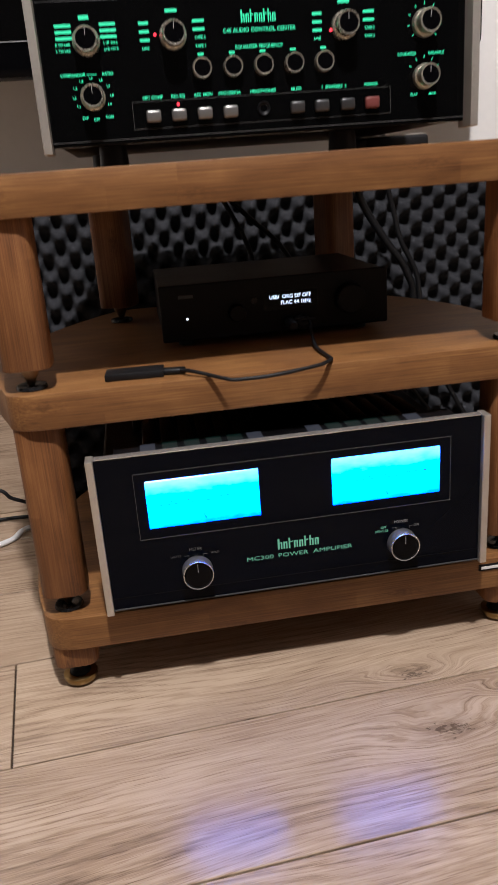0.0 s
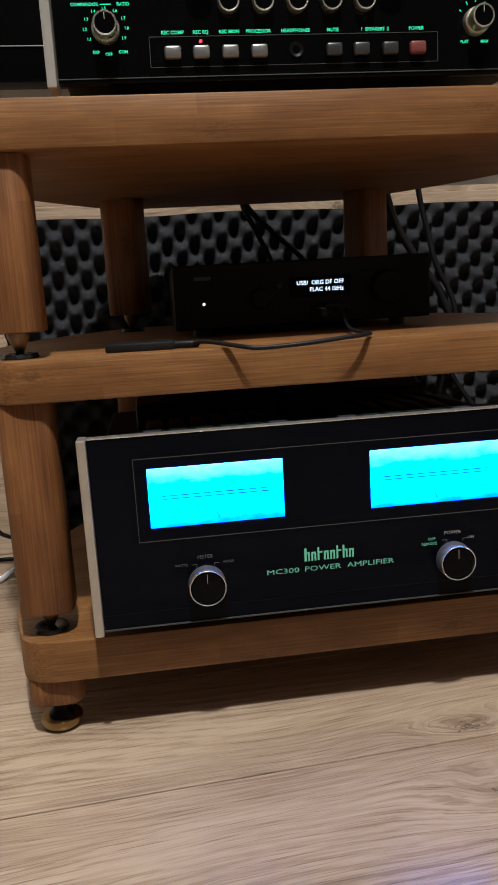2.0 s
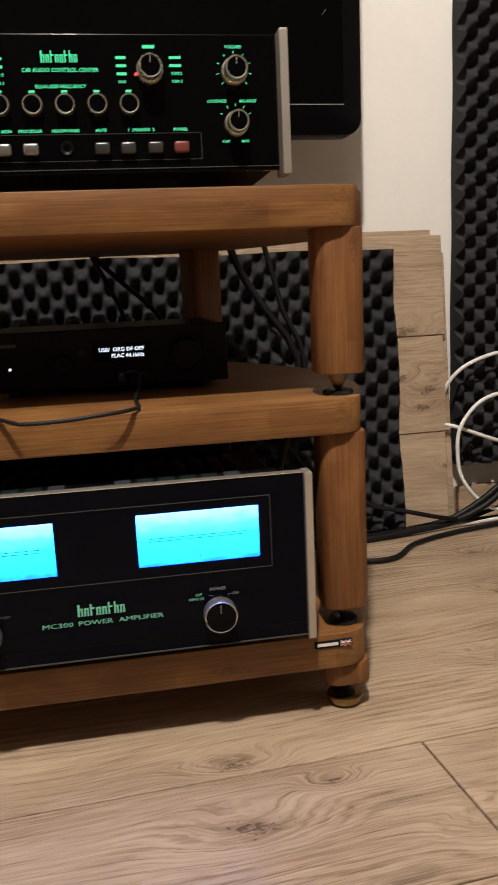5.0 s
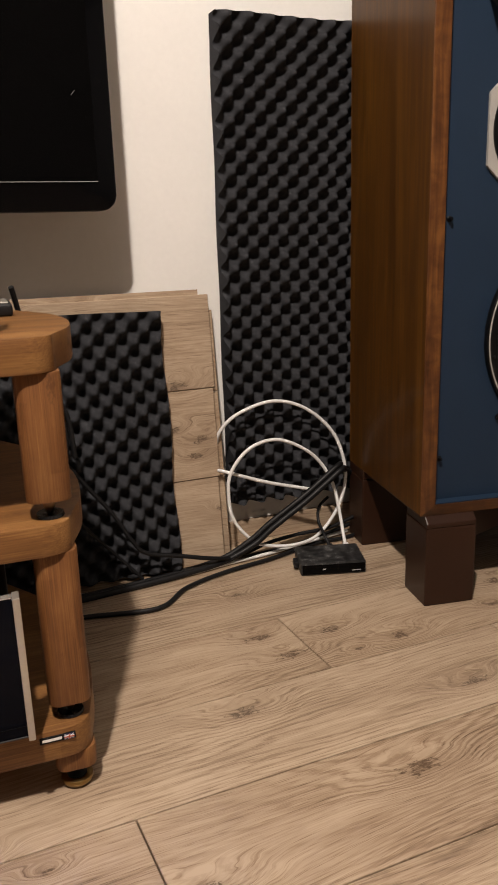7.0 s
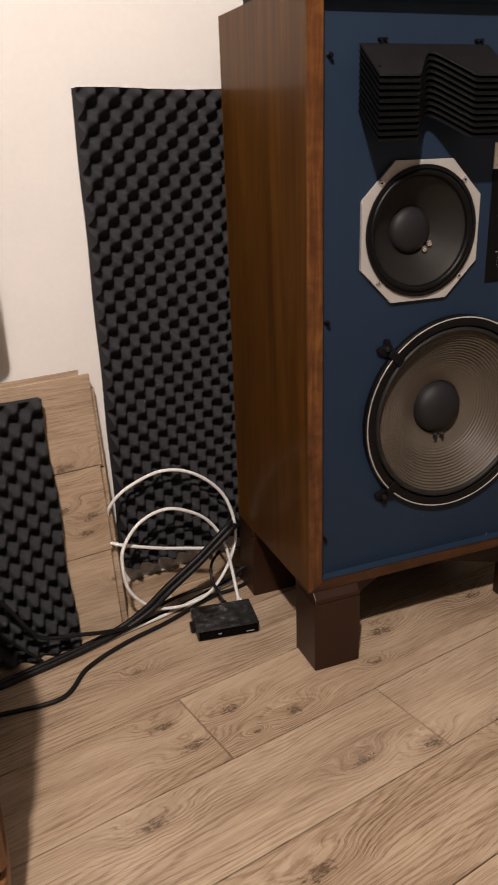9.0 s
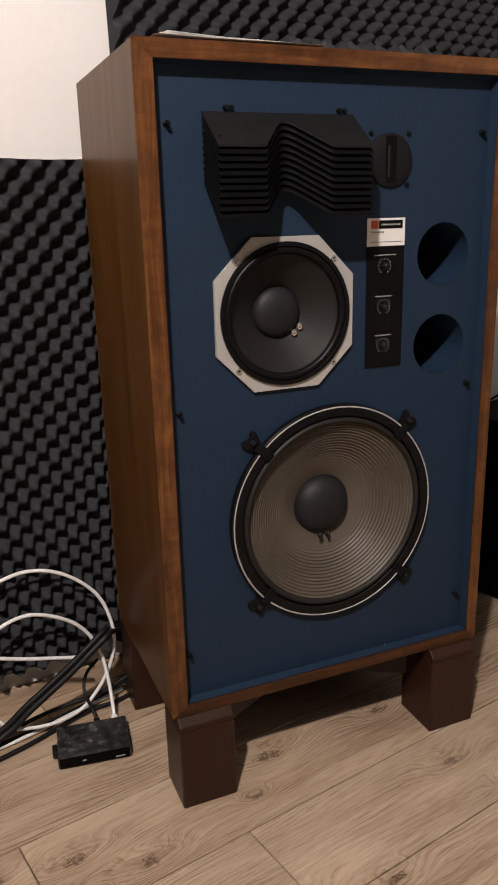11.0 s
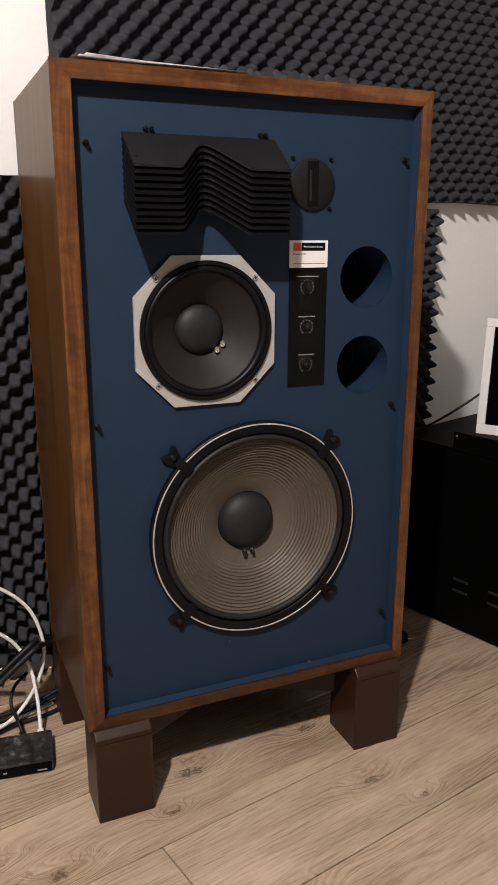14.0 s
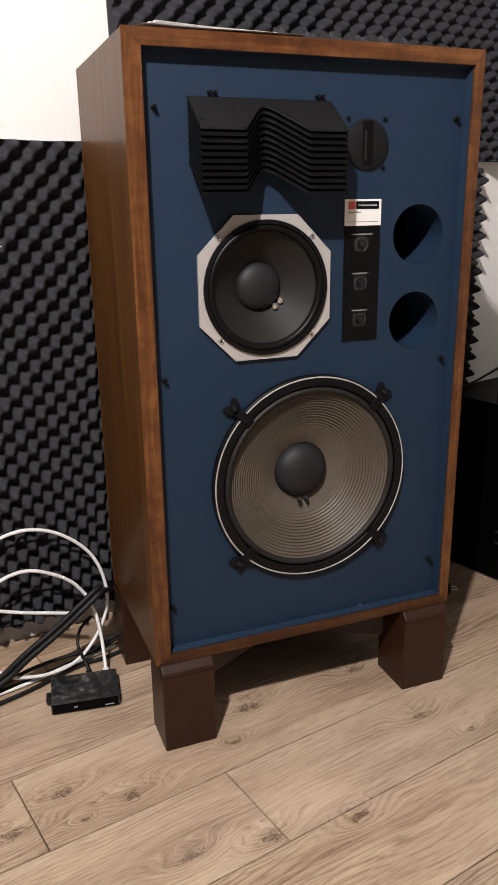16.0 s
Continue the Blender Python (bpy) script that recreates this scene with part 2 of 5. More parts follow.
    n.bump(n.math("SUBTRACT", streak, n.math("MULTIPLY", lines, 0.4)), 0.15, 0.0008)
    return m


def striped_wood(name, dark, mid, light, axis, rough=0.35, coat=0.0, strips=0.0, fine=220.0, wide=14.0, figure=1.0, knuckles=False, specular=0.35):
    """Wood with its grain along one axis: bamboo with strips, or walnut."""
    m = material(name, rough=rough, coat=coat, specular=specular)
    n = Nodes(m)
    at = n.where()
    def scaled(along, across):
        s = [across] * 3
        s[axis] = along
        return n.make("ShaderNodeMapping", {0: at, 3: s}).outputs[0]
    streak = n.noise(scaled(fine * (0.016 if knuckles else 0.03), fine), 1.0, 5, 0.6)
    broad = n.noise(scaled(wide * (0.4 if knuckles else 0.12), wide), 1.0, 4, 0.55, 1.2 * figure)
    part_fine = 0.60 if knuckles else 0.5
    grain = n.math("ADD", n.math("MULTIPLY", streak, part_fine), n.math("MULTIPLY", broad, 1 - part_fine))
    if strips:
        axes = n.make("ShaderNodeSeparateXYZ", {0: at}).outputs
        over = [axes[i] for i in range(3) if i != axis]
        rows = [n.math("FLOOR", n.math("DIVIDE", q, strips)) for q in over]
        own = n.make("ShaderNodeTexWhiteNoise", {"Vector": n.make("ShaderNodeCombineXYZ", {0: rows[0], 1: rows[1], 2: 0.5}).outputs[0]})
        block = n.math("FLOOR", n.math("MULTIPLY_ADD", axes[axis], 5.5, n.math("MULTIPLY", own.outputs[0], 7.0)))
        cell = n.make("ShaderNodeTexWhiteNoise", {"Vector": n.make("ShaderNodeCombineXYZ", {0: rows[0], 1: rows[1], 2: block}).outputs[0]})
        grain = n.math("ADD", grain, n.math("MULTIPLY_ADD", cell.outputs[0], 0.075, -0.0375))
        dashes = n.noise(scaled(26, 700), 1.0, 2, 0.6)
        grain = n.math("SUBTRACT", grain, n.make("ShaderNodeMapRange", {0: dashes, 1: 0.6, 2: 0.72, 3: 0.0, 4: 0.05}).outputs[0])
    if figure > 2:
        flame = n.noise(scaled(38, 24), 1.0, 3, 0.6, 0.8)
        grain = n.math("ADD", grain, n.math("MULTIPLY_ADD", flame, 0.36, -0.18))
    colour = n.ramp(grain, (0.30 if knuckles else 0.34, dark), (0.5, mid), (0.70 if knuckles else 0.66, light))
    if knuckles:
        joints = n.make("ShaderNodeTexVoronoi", {"Vector": scaled(7.5, 32.0), "Scale": 1.0, "Randomness": 1.0})
        blot = n.math("ADD", joints.outputs["Distance"], n.math("MULTIPLY_ADD", n.noise(scaled(150, 420), 1.0, 4, 0.65), 0.7, -0.35))
        colour = n.mix(n.make("ShaderNodeMapRange", {0: blot, 1: 0.04, 2: 0.22, 3: 0.75, 4: 0.0}).outputs[0], colour, dark)
    stain = n.noise(scaled(6, 16), 1.0, 2)
    colour = n.mix(n.make("ShaderNodeMapRange", {0: stain, 1: 0.6, 2: 0.78, 3: 0.0, 4: 0.15 if knuckles else 0.4}).outputs[0], colour, dark)
    n.put("Base Color", colour)
    n.put("Roughness", n.math("MULTIPLY_ADD", streak, 0.15, rough - 0.07))
    n.bump(streak, 0.08, 0.0006)
    return m


def speckled(name, colour, rough, amount=0.25, scale=60.0, bump=0.1, distance=0.001, metal=0.0, coat=0.0, specular=0.5):
    """A surface with grain at two scales."""
    m = material(name, colour, rough, metal, coat, specular)
    n = Nodes(m)
    at = n.make("ShaderNodeTexCoord").outputs["Object"]
    fine, broad = n.noise(at, scale, 5, 0.6), n.noise(at, scale * 0.07, 3)
    both = n.math("ADD", n.math("MULTIPLY", fine, 0.5), n.math("MULTIPLY", broad, 0.5))
    low, high = [c * (1 - amount) for c in colour], [min(1, c * (1 + amount)) for c in colour]
    n.put("Base Color", n.ramp(both, (0.3, low), (0.7, high)))
    n.put("Roughness", n.math("MULTIPLY_ADD", both, 0.2, rough - 0.1))
    n.bump(fine, bump, distance)
    return m


def glowing(name, colour, strength):
    m = material(name, (0.012, 0.012, 0.012), 0.4)
    b = m.node_tree.nodes["Principled BSDF"]
    b.inputs["Emission Color"].default_value, b.inputs["Emission Strength"].default_value = (*colour, 1), strength
    return m


M_PLANK = oak_laminate("oak_laminate")
M_BOARD = oak_laminate("oak_laminate_upright", True)
M_WALL = speckled("white_wall_paint", (0.82, 0.808, 0.785), 0.75, 0.03, 90, 0.08, 0.001)
# Unseen ceiling and walls: tones chosen to govern bounce light.
M_CEILING = speckled("unseen_ceiling_low_fill", (0.16, 0.157, 0.153), 0.8, 0.02)
M_SIDE_WALL = speckled("unseen_wall_medium_fill", (0.40, 0.39, 0.375), 0.8, 0.03)
M_FAR_WALL = speckled("unseen_wall_low_fill", (0.075, 0.07, 0.065), 0.85, 0.05)
BAMBOO = (0.092, 0.0345, 0.0105), (0.200, 0.0895, 0.0280), (0.328, 0.1690, 0.0590)
M_BAMBOO = striped_wood("caramel_bamboo", *BAMBOO, 0, 0.5, 0.0, 0.0215, 620, 26, 0.3, knuckles=True)
BAMBOO_LEG = (0.083, 0.0285, 0.0090), (0.176, 0.0705, 0.0225), (0.288, 0.1340, 0.0470)
M_BAMBOO_UP = striped_wood("caramel_bamboo_upright", *BAMBOO_LEG, 2, 0.5, 0.0, 0.018, 620, 26, 0.3, knuckles=True)
WALNUT = (0.026, 0.0082, 0.0018), (0.052, 0.0176, 0.0038), (0.095, 0.0350, 0.0080)
WALNUT_SIDE = (0.041, 0.0135, 0.0012), (0.072, 0.0270, 0.0025), (0.120, 0.0485, 0.0052)
WALNUT_EDGE = (0.048, 0.0150, 0.0042), (0.098, 0.0345, 0.0092), (0.180, 0.0720, 0.0190)
M_WALNUT = striped_wood("oiled_walnut_upright", *WALNUT_SIDE, 2, 0.5, 0.22, 0, 110, 9, 1.5, specular=0.15)
M_WALNUT.node_tree.nodes["Principled BSDF"].inputs["Coat Roughness"].default_value = 0.19
M_WALNUT_EDGE = striped_wood("walnut_edging_upright", *WALNUT_EDGE, 2, 0.40, 0.2, 0, 90, 34, 2.5)
M_WALNUT_EDGE_X = striped_wood("walnut_edging_cross", *WALNUT_EDGE, 0, 0.40, 0.2, 0, 90, 34, 2.5)
M_WALNUT_EDGE_LOW = striped_wood("dark_walnut_edging_cross", *WALNUT, 0, 0.45, 0.1, 0, 90, 34, 2.5)
M_WALNUT_X = striped_wood("oiled_walnut_cross", *WALNUT, 0, 0.42, 0.15, 0, 130, 22, 1.6)
M_STAND = speckled("dark_brown_lacquer", (0.0255, 0.0088, 0.0039), 0.4, 0.18, 40, 0.05, specular=0.35)
M_BLUE = speckled("blue_baffle_paint", (0.0086, 0.0230, 0.0490), 0.6, 0.08, 300, 0.12, 0.0005, specular=0.3)
M_FOAM = speckled("charcoal_foam", (0.034, 0.035, 0.0395), 0.95, 0.25, 700, 0.3, 0.001, specular=0.1)
# Black glass whose navy base colour carries the blue meters' glow.
M_GLASS = material("black_glass_with_meter_glow", (0.0011, 0.0021, 0.0050), 0.05, 0, 0.0, 0.09)
M_PANEL = material("neutral_black_glass", (0.0017, 0.0018, 0.0020), 0.05, 0, 0.0, 0.18)
M_BLACK = speckled("black_satin_metal", (0.004, 0.004, 0.005), 0.45, 0.3, 200, 0.05, specular=0.16)
M_PLASTIC = speckled("black_plastic", (0.009, 0.009, 0.010), 0.45, 0.25, 250, 0.1, 0.0005, specular=0.35)
M_GLOSS = material("glossy_black_plastic", (0.002, 0.002, 0.0025), 0.1, specular=0.09)
M_SCREEN = material("dark_screen", (0.0022, 0.0021, 0.0022), 0.09, specular=0.10)
M_RUBBER = speckled("black_cable_rubber", (0.007, 0.007, 0.008), 0.5, 0.2, 300, specular=0.3)
M_WHITE = speckled("white_cable_sleeve", (0.82, 0.82, 0.815), 0.4, 0.08, 120)
M_ALU = speckled("brushed_aluminium", (0.58, 0.545, 0.49), 0.38, 0.08, 300, 0.05, 0.0004, metal=0.75)
M_CHROME = material("satin_chrome", (0.74, 0.72, 0.69), 0.27, 0.8)
M_BARREL = speckled("brushed_steel_barrel", (0.42, 0.415, 0.41), 0.40, 0.1, 300, 0.05, 0.0004, metal=0.85)
M_CHAMPAGNE = speckled("champagne_satin_metal", (0.74, 0.68, 0.58), 0.28, 0.1, 300, 0.05, 0.0004, metal=0.9)
M_ROLL = speckled("dark_grey_foam_roll", (0.014, 0.0125, 0.0115), 0.55, 0.2, 300, 0.1, specular=0.3)
M_BRASS = speckled("aged_brass", (0.30, 0.205, 0.085), 0.3, 0.15, 120, 0.05, metal=1.0)
M_BRONZE = speckled("dark_bronze", (0.20, 0.14, 0.09), 0.35, 0.2, 120, metal=1.0)
# Black of the spike cups, which also stand for the shadow under each leg.
M_CUP = speckled("black_cup_and_leg_shadow", (0.008, 0.008, 0.009), 0.25, 0.3, 200)
M_PAD = speckled("brown_underlay_felt", (0.055, 0.040, 0.030), 0.8, 0.3, 300)
M_CONE = speckled("grey_paper_cone", (0.084, 0.068, 0.052), 0.5, 0.16, 260, 0.3, 0.0008)
M_CAP = speckled("charcoal_dust_cap", (0.0105, 0.0105, 0.0125), 0.58, 0.2, 300, 0.2, 0.0005, specular=0.35)
M_BLACKCONE = speckled("black_pulp_cone", (0.011, 0.010, 0.009), 0.6, 0.25, 300, 0.2, 0.0005, specular=0.3)
M_SURROUND = speckled("black_foam_surround", (0.0032, 0.0032, 0.0038), 0.42, 0.2, 300, 0.1, specular=0.2)
M_PLATE = speckled("cast_aluminium_frame", (0.45, 0.435, 0.415), 0.5, 0.06, 300, 0.1, 0.0005, metal=0.2)
M_SLOT_PALE = glowing("pale_light_in_slot", (0.75, 0.8, 1.0), 0.040)
M_SLOT_GREEN = glowing("green_light_in_slot", (0.25, 1.0, 0.75), 0.010)
M_GREEN = glowing("green_lit_lettering", (0.06, 0.85, 0.38), 1.1)
M_GREEN_DIM = glowing("pale_green_lettering", (0.25, 0.75, 0.45), 0.55)
M_GREY = material("grey_print", (0.30, 0.30, 0.30), 0.6)
M_PALE = material("pale_grey_print", (0.42, 0.41, 0.39), 0.6)
M_FAINT = material("faint_grey_print", (0.050, 0.050, 0.050), 0.6)
M_DIM = material("dim_grey_print", (0.12, 0.12, 0.12), 0.6)
M_LED = glowing("red_indicator", (1.0, 0.03, 0.05), 2.5)
M_WHITE_LED = glowing("white_indicator", (0.9, 0.95, 1.0), 1.5)
M_DISPLAY = glowing("white_display_dots", (0.75, 0.85, 1.0), 1.6)
M_PAPER = speckled("white_paper", (0.8, 0.79, 0.77), 0.7, 0.03, 60)
M_RED = material("red_print", (0.55, 0.09, 0.05), 0.5)
M_NAVY = material("navy_print", (0.02, 0.03, 0.14), 0.5)
# Black of the print; also put into openings to stand for their shade.
M_INK = material("black_print_and_recess_dark", (0.003, 0.003, 0.003), 0.5, specular=0.12)
M_REDKEY = material("red_tinted_key", (0.17, 0.045, 0.040), 0.35)
M_KEY = speckled("dark_chrome_key", (0.27, 0.265, 0.26), 0.35, 0.1, 300, metal=0.8)
M_KEY_GREY = speckled("dark_grey_key", (0.10, 0.10, 0.105), 0.35, 0.1, 300, metal=0.8)
M_HOOD = speckled("dusty_matt_black_plastic", (0.0050, 0.0050, 0.0057), 0.7, 0.75, 45, 0.1, 0.0005, specular=0.2)
M_LENS = speckled("black_lens_lacquer", (0.0028, 0.0028, 0.0034), 0.5, 0.3, 120, 0.08, 0.0005, specular=0.16)
M_DUSTY = speckled("dusty_black_plastic", (0.022, 0.022, 0.023), 0.5, 0.3, 120)


def meter_glow():
    """A back-lit blue meter glass, paler towards its lamps above."""
    m = material("blue_meter_glow", (0.0, 0.02, 0.03), 0.2)
    n = Nodes(m)
    at = n.make("ShaderNodeSeparateXYZ", {0: n.make("ShaderNodeTexCoord").outputs["Generated"]}).outputs
    haze = n.noise(n.make("ShaderNodeMapping", {0: n.make("ShaderNodeTexCoord").outputs["Object"], 3: (40, 40, 90)}).outputs[0], 1.0, 3)
    high = n.math("ADD", at[2], n.math("MULTIPLY_ADD", haze, 0.35, -0.17))
    colour = n.ramp(high, (0.0, (0.0, 0.5, 9.0)), (0.1, (0.0, 1.0, 11.0)), (0.5, (0.0, 2.2, 12.0)), (0.72, (0.12, 2.6, 12.0)), (1.0, (0.55, 3.0, 12.0)))
    n.put("Emission Color", colour)
    n.main.inputs["Emission Strength"].default_value = 1.15
    return m


def dusty_top():
    """Pale smears of dust over black plastic."""
    n = Nodes(M_DUSTY)
    at = n.make("ShaderNodeTexCoord").outputs["Object"]
    smear = n.noise(at, 46, 7, 0.72, 0.15)
    n.put("Base Color", n.ramp(smear, (0.42, (0.006, 0.006, 0.007)), (0.56, (0.035, 0.035, 0.036)), (0.70, (0.22, 0.22, 0.22))))


dusty_top()
M_METER = meter_glow()


# ---- the room ----
WALL_Y = 1.675


def structure(name, bm, m, label, category):
    return tagged(part(name, bm, m), label, category, kind="structure")


structure("wall_north", box(-2.5, 3.4, WALL_Y, WALL_Y + 0.12, -0.02, 2.80), M_WALL, "warm white painted plaster wall behind the hifi", "wall")
# South, west, east walls and ceiling are unseen, toned to limit fill light.
structure("wall_south", box(-2.5, 3.4, -4.12, -4.0, -0.02, 2.80), M_FAR_WALL, "unseen wall closing the room, dark to limit fill light", "wall")
structure("wall_west", box(-2.5, -2.4, -4.0, WALL_Y, -0.02, 2.80), M_FAR_WALL, "unseen side wall, dark to limit fill light", "wall")
structure("wall_east", box(2.95, 3.05, -4.0, WALL_Y, -0.02, 2.80), M_SIDE_WALL, "unseen side wall, grey to set the fill light", "wall")
structure("ceiling", box(-2.5, 3.4, -4.12, WALL_Y + 0.12, 2.80, 2.90), M_CEILING, "unseen ceiling, dark grey to limit bounce light", "ceiling")
structure("baseboard", box(1.022, 2.945, WALL_Y - 0.014, WALL_Y - 0.001, 0.0, 0.051, 0.002), M_BOARD, "low oak laminate skirting along the wall", "baseboard")
floor = structure("floor", box(-2.45, 3.35, -4.05, WALL_Y + 0.05, -0.06, -0.0095), M_PAD, "grey-brown oak laminate floor with knots", "floor")

# ceiling lamps
for place, watts in LAMPS:
    lamp = thing("ceiling_lamp", pose(place[0], place[1], 2.80), "small white ceiling lamp with a bare bulb", "lamp", "ceiling lamps")
    part("base", moved(lathe([(0, 0.0), (0.05, 0.0), (0.05, 0.012), (0.02, 0.025), (0.02, 0.12), (0.0, 0.12)], 32), pose(0, 0, 0, -90)), M_PAPER, lamp, smooth=40)

# ---- acoustic foam ----
PITCH_X, PITCH_Z = 0.0460, 0.0477


def foam(name, m, w, h, label, base=0.020, rise=0.041, cell=0.0048, ragged=0.003, phase=0.1):
    """Egg-crate foam: w wide, h high, its back at local y 0, its bumps towards -y."""
    nx, nz = max(8, round(w / cell)), max(8, round(h / cell))
    x, z = np.meshgrid(np.linspace(0, w, nx + 1), np.linspace(0, h, nz + 1))
    wave = np.cos(2 * np.pi * x / PITCH_X) * np.cos(2 * np.pi * (z / PITCH_Z + phase))
    wave = (0.5 + 0.5 * wave) ** 1.15
    sag = 0.002 * np.sin(x * 9.0 + 1.3) * np.sin(z * 7.0) + 0.0012 * np.sin(x * 61 + z * 47)
    depth = base + rise * wave + sag
    xs = x + ragged * np.sin(z * 23.0 + 0.4) * np.where(x > w / 2, 1, -0.3)
    zs = z + 0.6 * ragged * np.sin(x * 17.0 + 1.0)
    n = (nx + 1) * (nz + 1)
    front = np.stack([xs.ravel(), -depth.ravel(), zs.ravel()], 1)
    back = np.stack([xs.ravel(), np.zeros(n), zs.ravel()], 1)
    at = np.arange(n).reshape(nz + 1, nx + 1)
    faces = np.stack([at[:-1, :-1], at[:-1, 1:], at[1:, 1:], at[1:, :-1]], -1).reshape(-1, 4).tolist()
    rim = np.concatenate([at[0, :], at[1:, -1], at[-1, -2::-1], at[-2:0:-1, 0]])
    k = len(rim)
    verts = np.concatenate([front, front[rim], back[rim]])
    faces += [[n + i, n + k + i, n + k + (i + 1) % k, n + (i + 1) % k] for i in range(k)]
    faces.append([n + k + i for i in range(k)])
    me = bpy.data.meshes.new(name)
    me.from_pydata(verts.tolist(), [], faces)
    me.validate()
    bm = bmesh.new()
    bm.from_mesh(me)
    bpy.data.meshes.remove(me)
    bmesh.ops.recalc_face_normals(bm, faces=bm.faces[:])
    ob = part(name, bm, M_FOAM, smooth=88)
    ob.matrix_basis = m
    return tagged(ob, label, "acoustic foam", "acoustic foam panels")


foam("acoustic_foam_panel", pose(1.028, WALL_Y - 0.003, 0.103), 0.50, 1.007, "tall charcoal egg-crate foam sheet fixed to the white wall", phase=0.614, base=0.017)
foam("acoustic_foam_panel", pose(-0.075, 1.598, 0.006, -5.6), 0.955, 0.545, "wide charcoal egg-crate foam sheet leaning on the laminate board", phase=0.32)
foam("acoustic_foam_panel", pose(1.405, WALL_Y - 0.003, 1.088), 1.54, 0.62, "large charcoal egg-crate foam sheet high on the wall", rise=0.036)
foam("acoustic_foam_panel", pose(1.95, WALL_Y - 0.003, 0.03), 0.482, 1.04, "charcoal egg-crate foam sheet on the wall behind the loudspeaker", phase=0.35)

# ---- laminate board leaning on the wall ----
board = thing("laminate_board", pose(-0.62, 1.579, 0.0, -6.5), "joined oak laminate planks leaning on the wall as a panel", "laminate board")
heights = (0.0, 0.190, 0.383, 0.580)
for i, (a, b) in enumerate(zip(heights, heights[1:])):
    part("plank", box(0, 1.605 + 0.004 * i, 0.0, 0.009, a + 0.0008, b - 0.0008, 0.0012, 1), M_BOARD, board)
part("tongue", box(0, 1.592, 0.0035, 0.0065, heights[-1] - 0.001, heights[-1] + 0.010), M_BOARD, board)
back_board = thing("laminate_board", pose(-0.60, 1.594, 0.0, -6.5), "second oak laminate panel leaning behind the first", "laminate board")
for a, b in ((0.0, 0.185), (0.1865, 0.371), (0.3725, 0.545)):
    part("plank", box(0, 1.604, 0.0, 0.009, a, b, 0.0012, 1), M_BOARD, back_board)

# ---- television on the wall ----
tv = thing("television", pose(-0.180, 1.531, 0.742), "wall-hung flat television, switched off, glossy black frame", "television")
TV_W, TV_H = 0.971, 0.57
part("case", upright(prism(rounded(0, TV_W, 0, TV_H, 0.028), -0.045, -0.004, 0.004)), M_PLASTIC, tv, smooth=40)
frame_bm = upright(prism(rounded(0, TV_W, 0, TV_H, 0.028), -0.006, 0.0, 0.002))
part("bezel", frame_bm, M_GLOSS, tv, "glossy black bezel", smooth=40)
part("screen", box(0.038, TV_W - 0.032, -0.0012, 0.0, 0.052, TV_H - 0.035, 0.0004, 1), M_SCREEN, tv, "dark glass screen")
part("scratch", moved(box(-0.0055, 0.0055, -0.0014, -0.0011, -0.0005, 0.0005), pose(0.907, 0, 0.194, 0, -50)), M_DIM, tv)
part("trim_line", box(0.038, TV_W - 0.032, -0.0022, -0.0010, 0.0490, 0.0502), M_GREY, tv)
part("wall_bracket", box(0.3, 0.65, 0.044, 0.143, 0.12, 0.44, 0.003), M_BLACK, tv)

# ---- hifi rack ----
rack = thing("hifi_rack", pose(0.2875, 0.9700, 0.0, 0, 0, -1.8), "three-tier caramel bamboo hifi rack on brass feet", "hifi rack")


def shelf_outline(wide=0.303, bulge=0.0):
    """Straight front with round corners, sides that bulge and draw in to a narrow back."""
    right = [(wide - 0.044, 0.0), (wide - 0.024, 0.003), (wide - 0.009, 0.014), (wide - 0.002, 0.034), (wide + 0.012 + bulge * 0.8, 0.09), (wide + 0.019 + bulge, 0.16), (wide + 0.017 + bulge, 0.22), (wide + 0.004 + bulge * 0.8, 0.29), (wide - 0.03, 0.38), (wide - 0.08, 0.46), (wide - 0.115, 0.505), (wide - 0.145, 0.52)]
    right = [(p.x, p.y) for p in glide([(x, y, 0) for x, y in right], 4)]
    return right + [(-x, y) for x, y in right[::-1]]


LEGS = [(-0.2695, 0.034, 0), (0.276, 0.034, 0), (-0.172, 0.408, -22), (0.171, 0.408, 22)]
for z0, z1, bulge in ((0.063, 0.105, -0.004), (0.3350, 0.3740, 0.004), (0.5510, 0.5920, 0.011)):
    part("shelf", prism(shelf_outline(bulge=bulge), z0, z1, 0.0018, 2), M_BAMBOO, rack, smooth=35)


def leg_bm(z0, z1):
    return prism(rounded(-0.0262, 0.0262, -0.0255, 0.0255, 0.0145), z0, z1, 0.002)


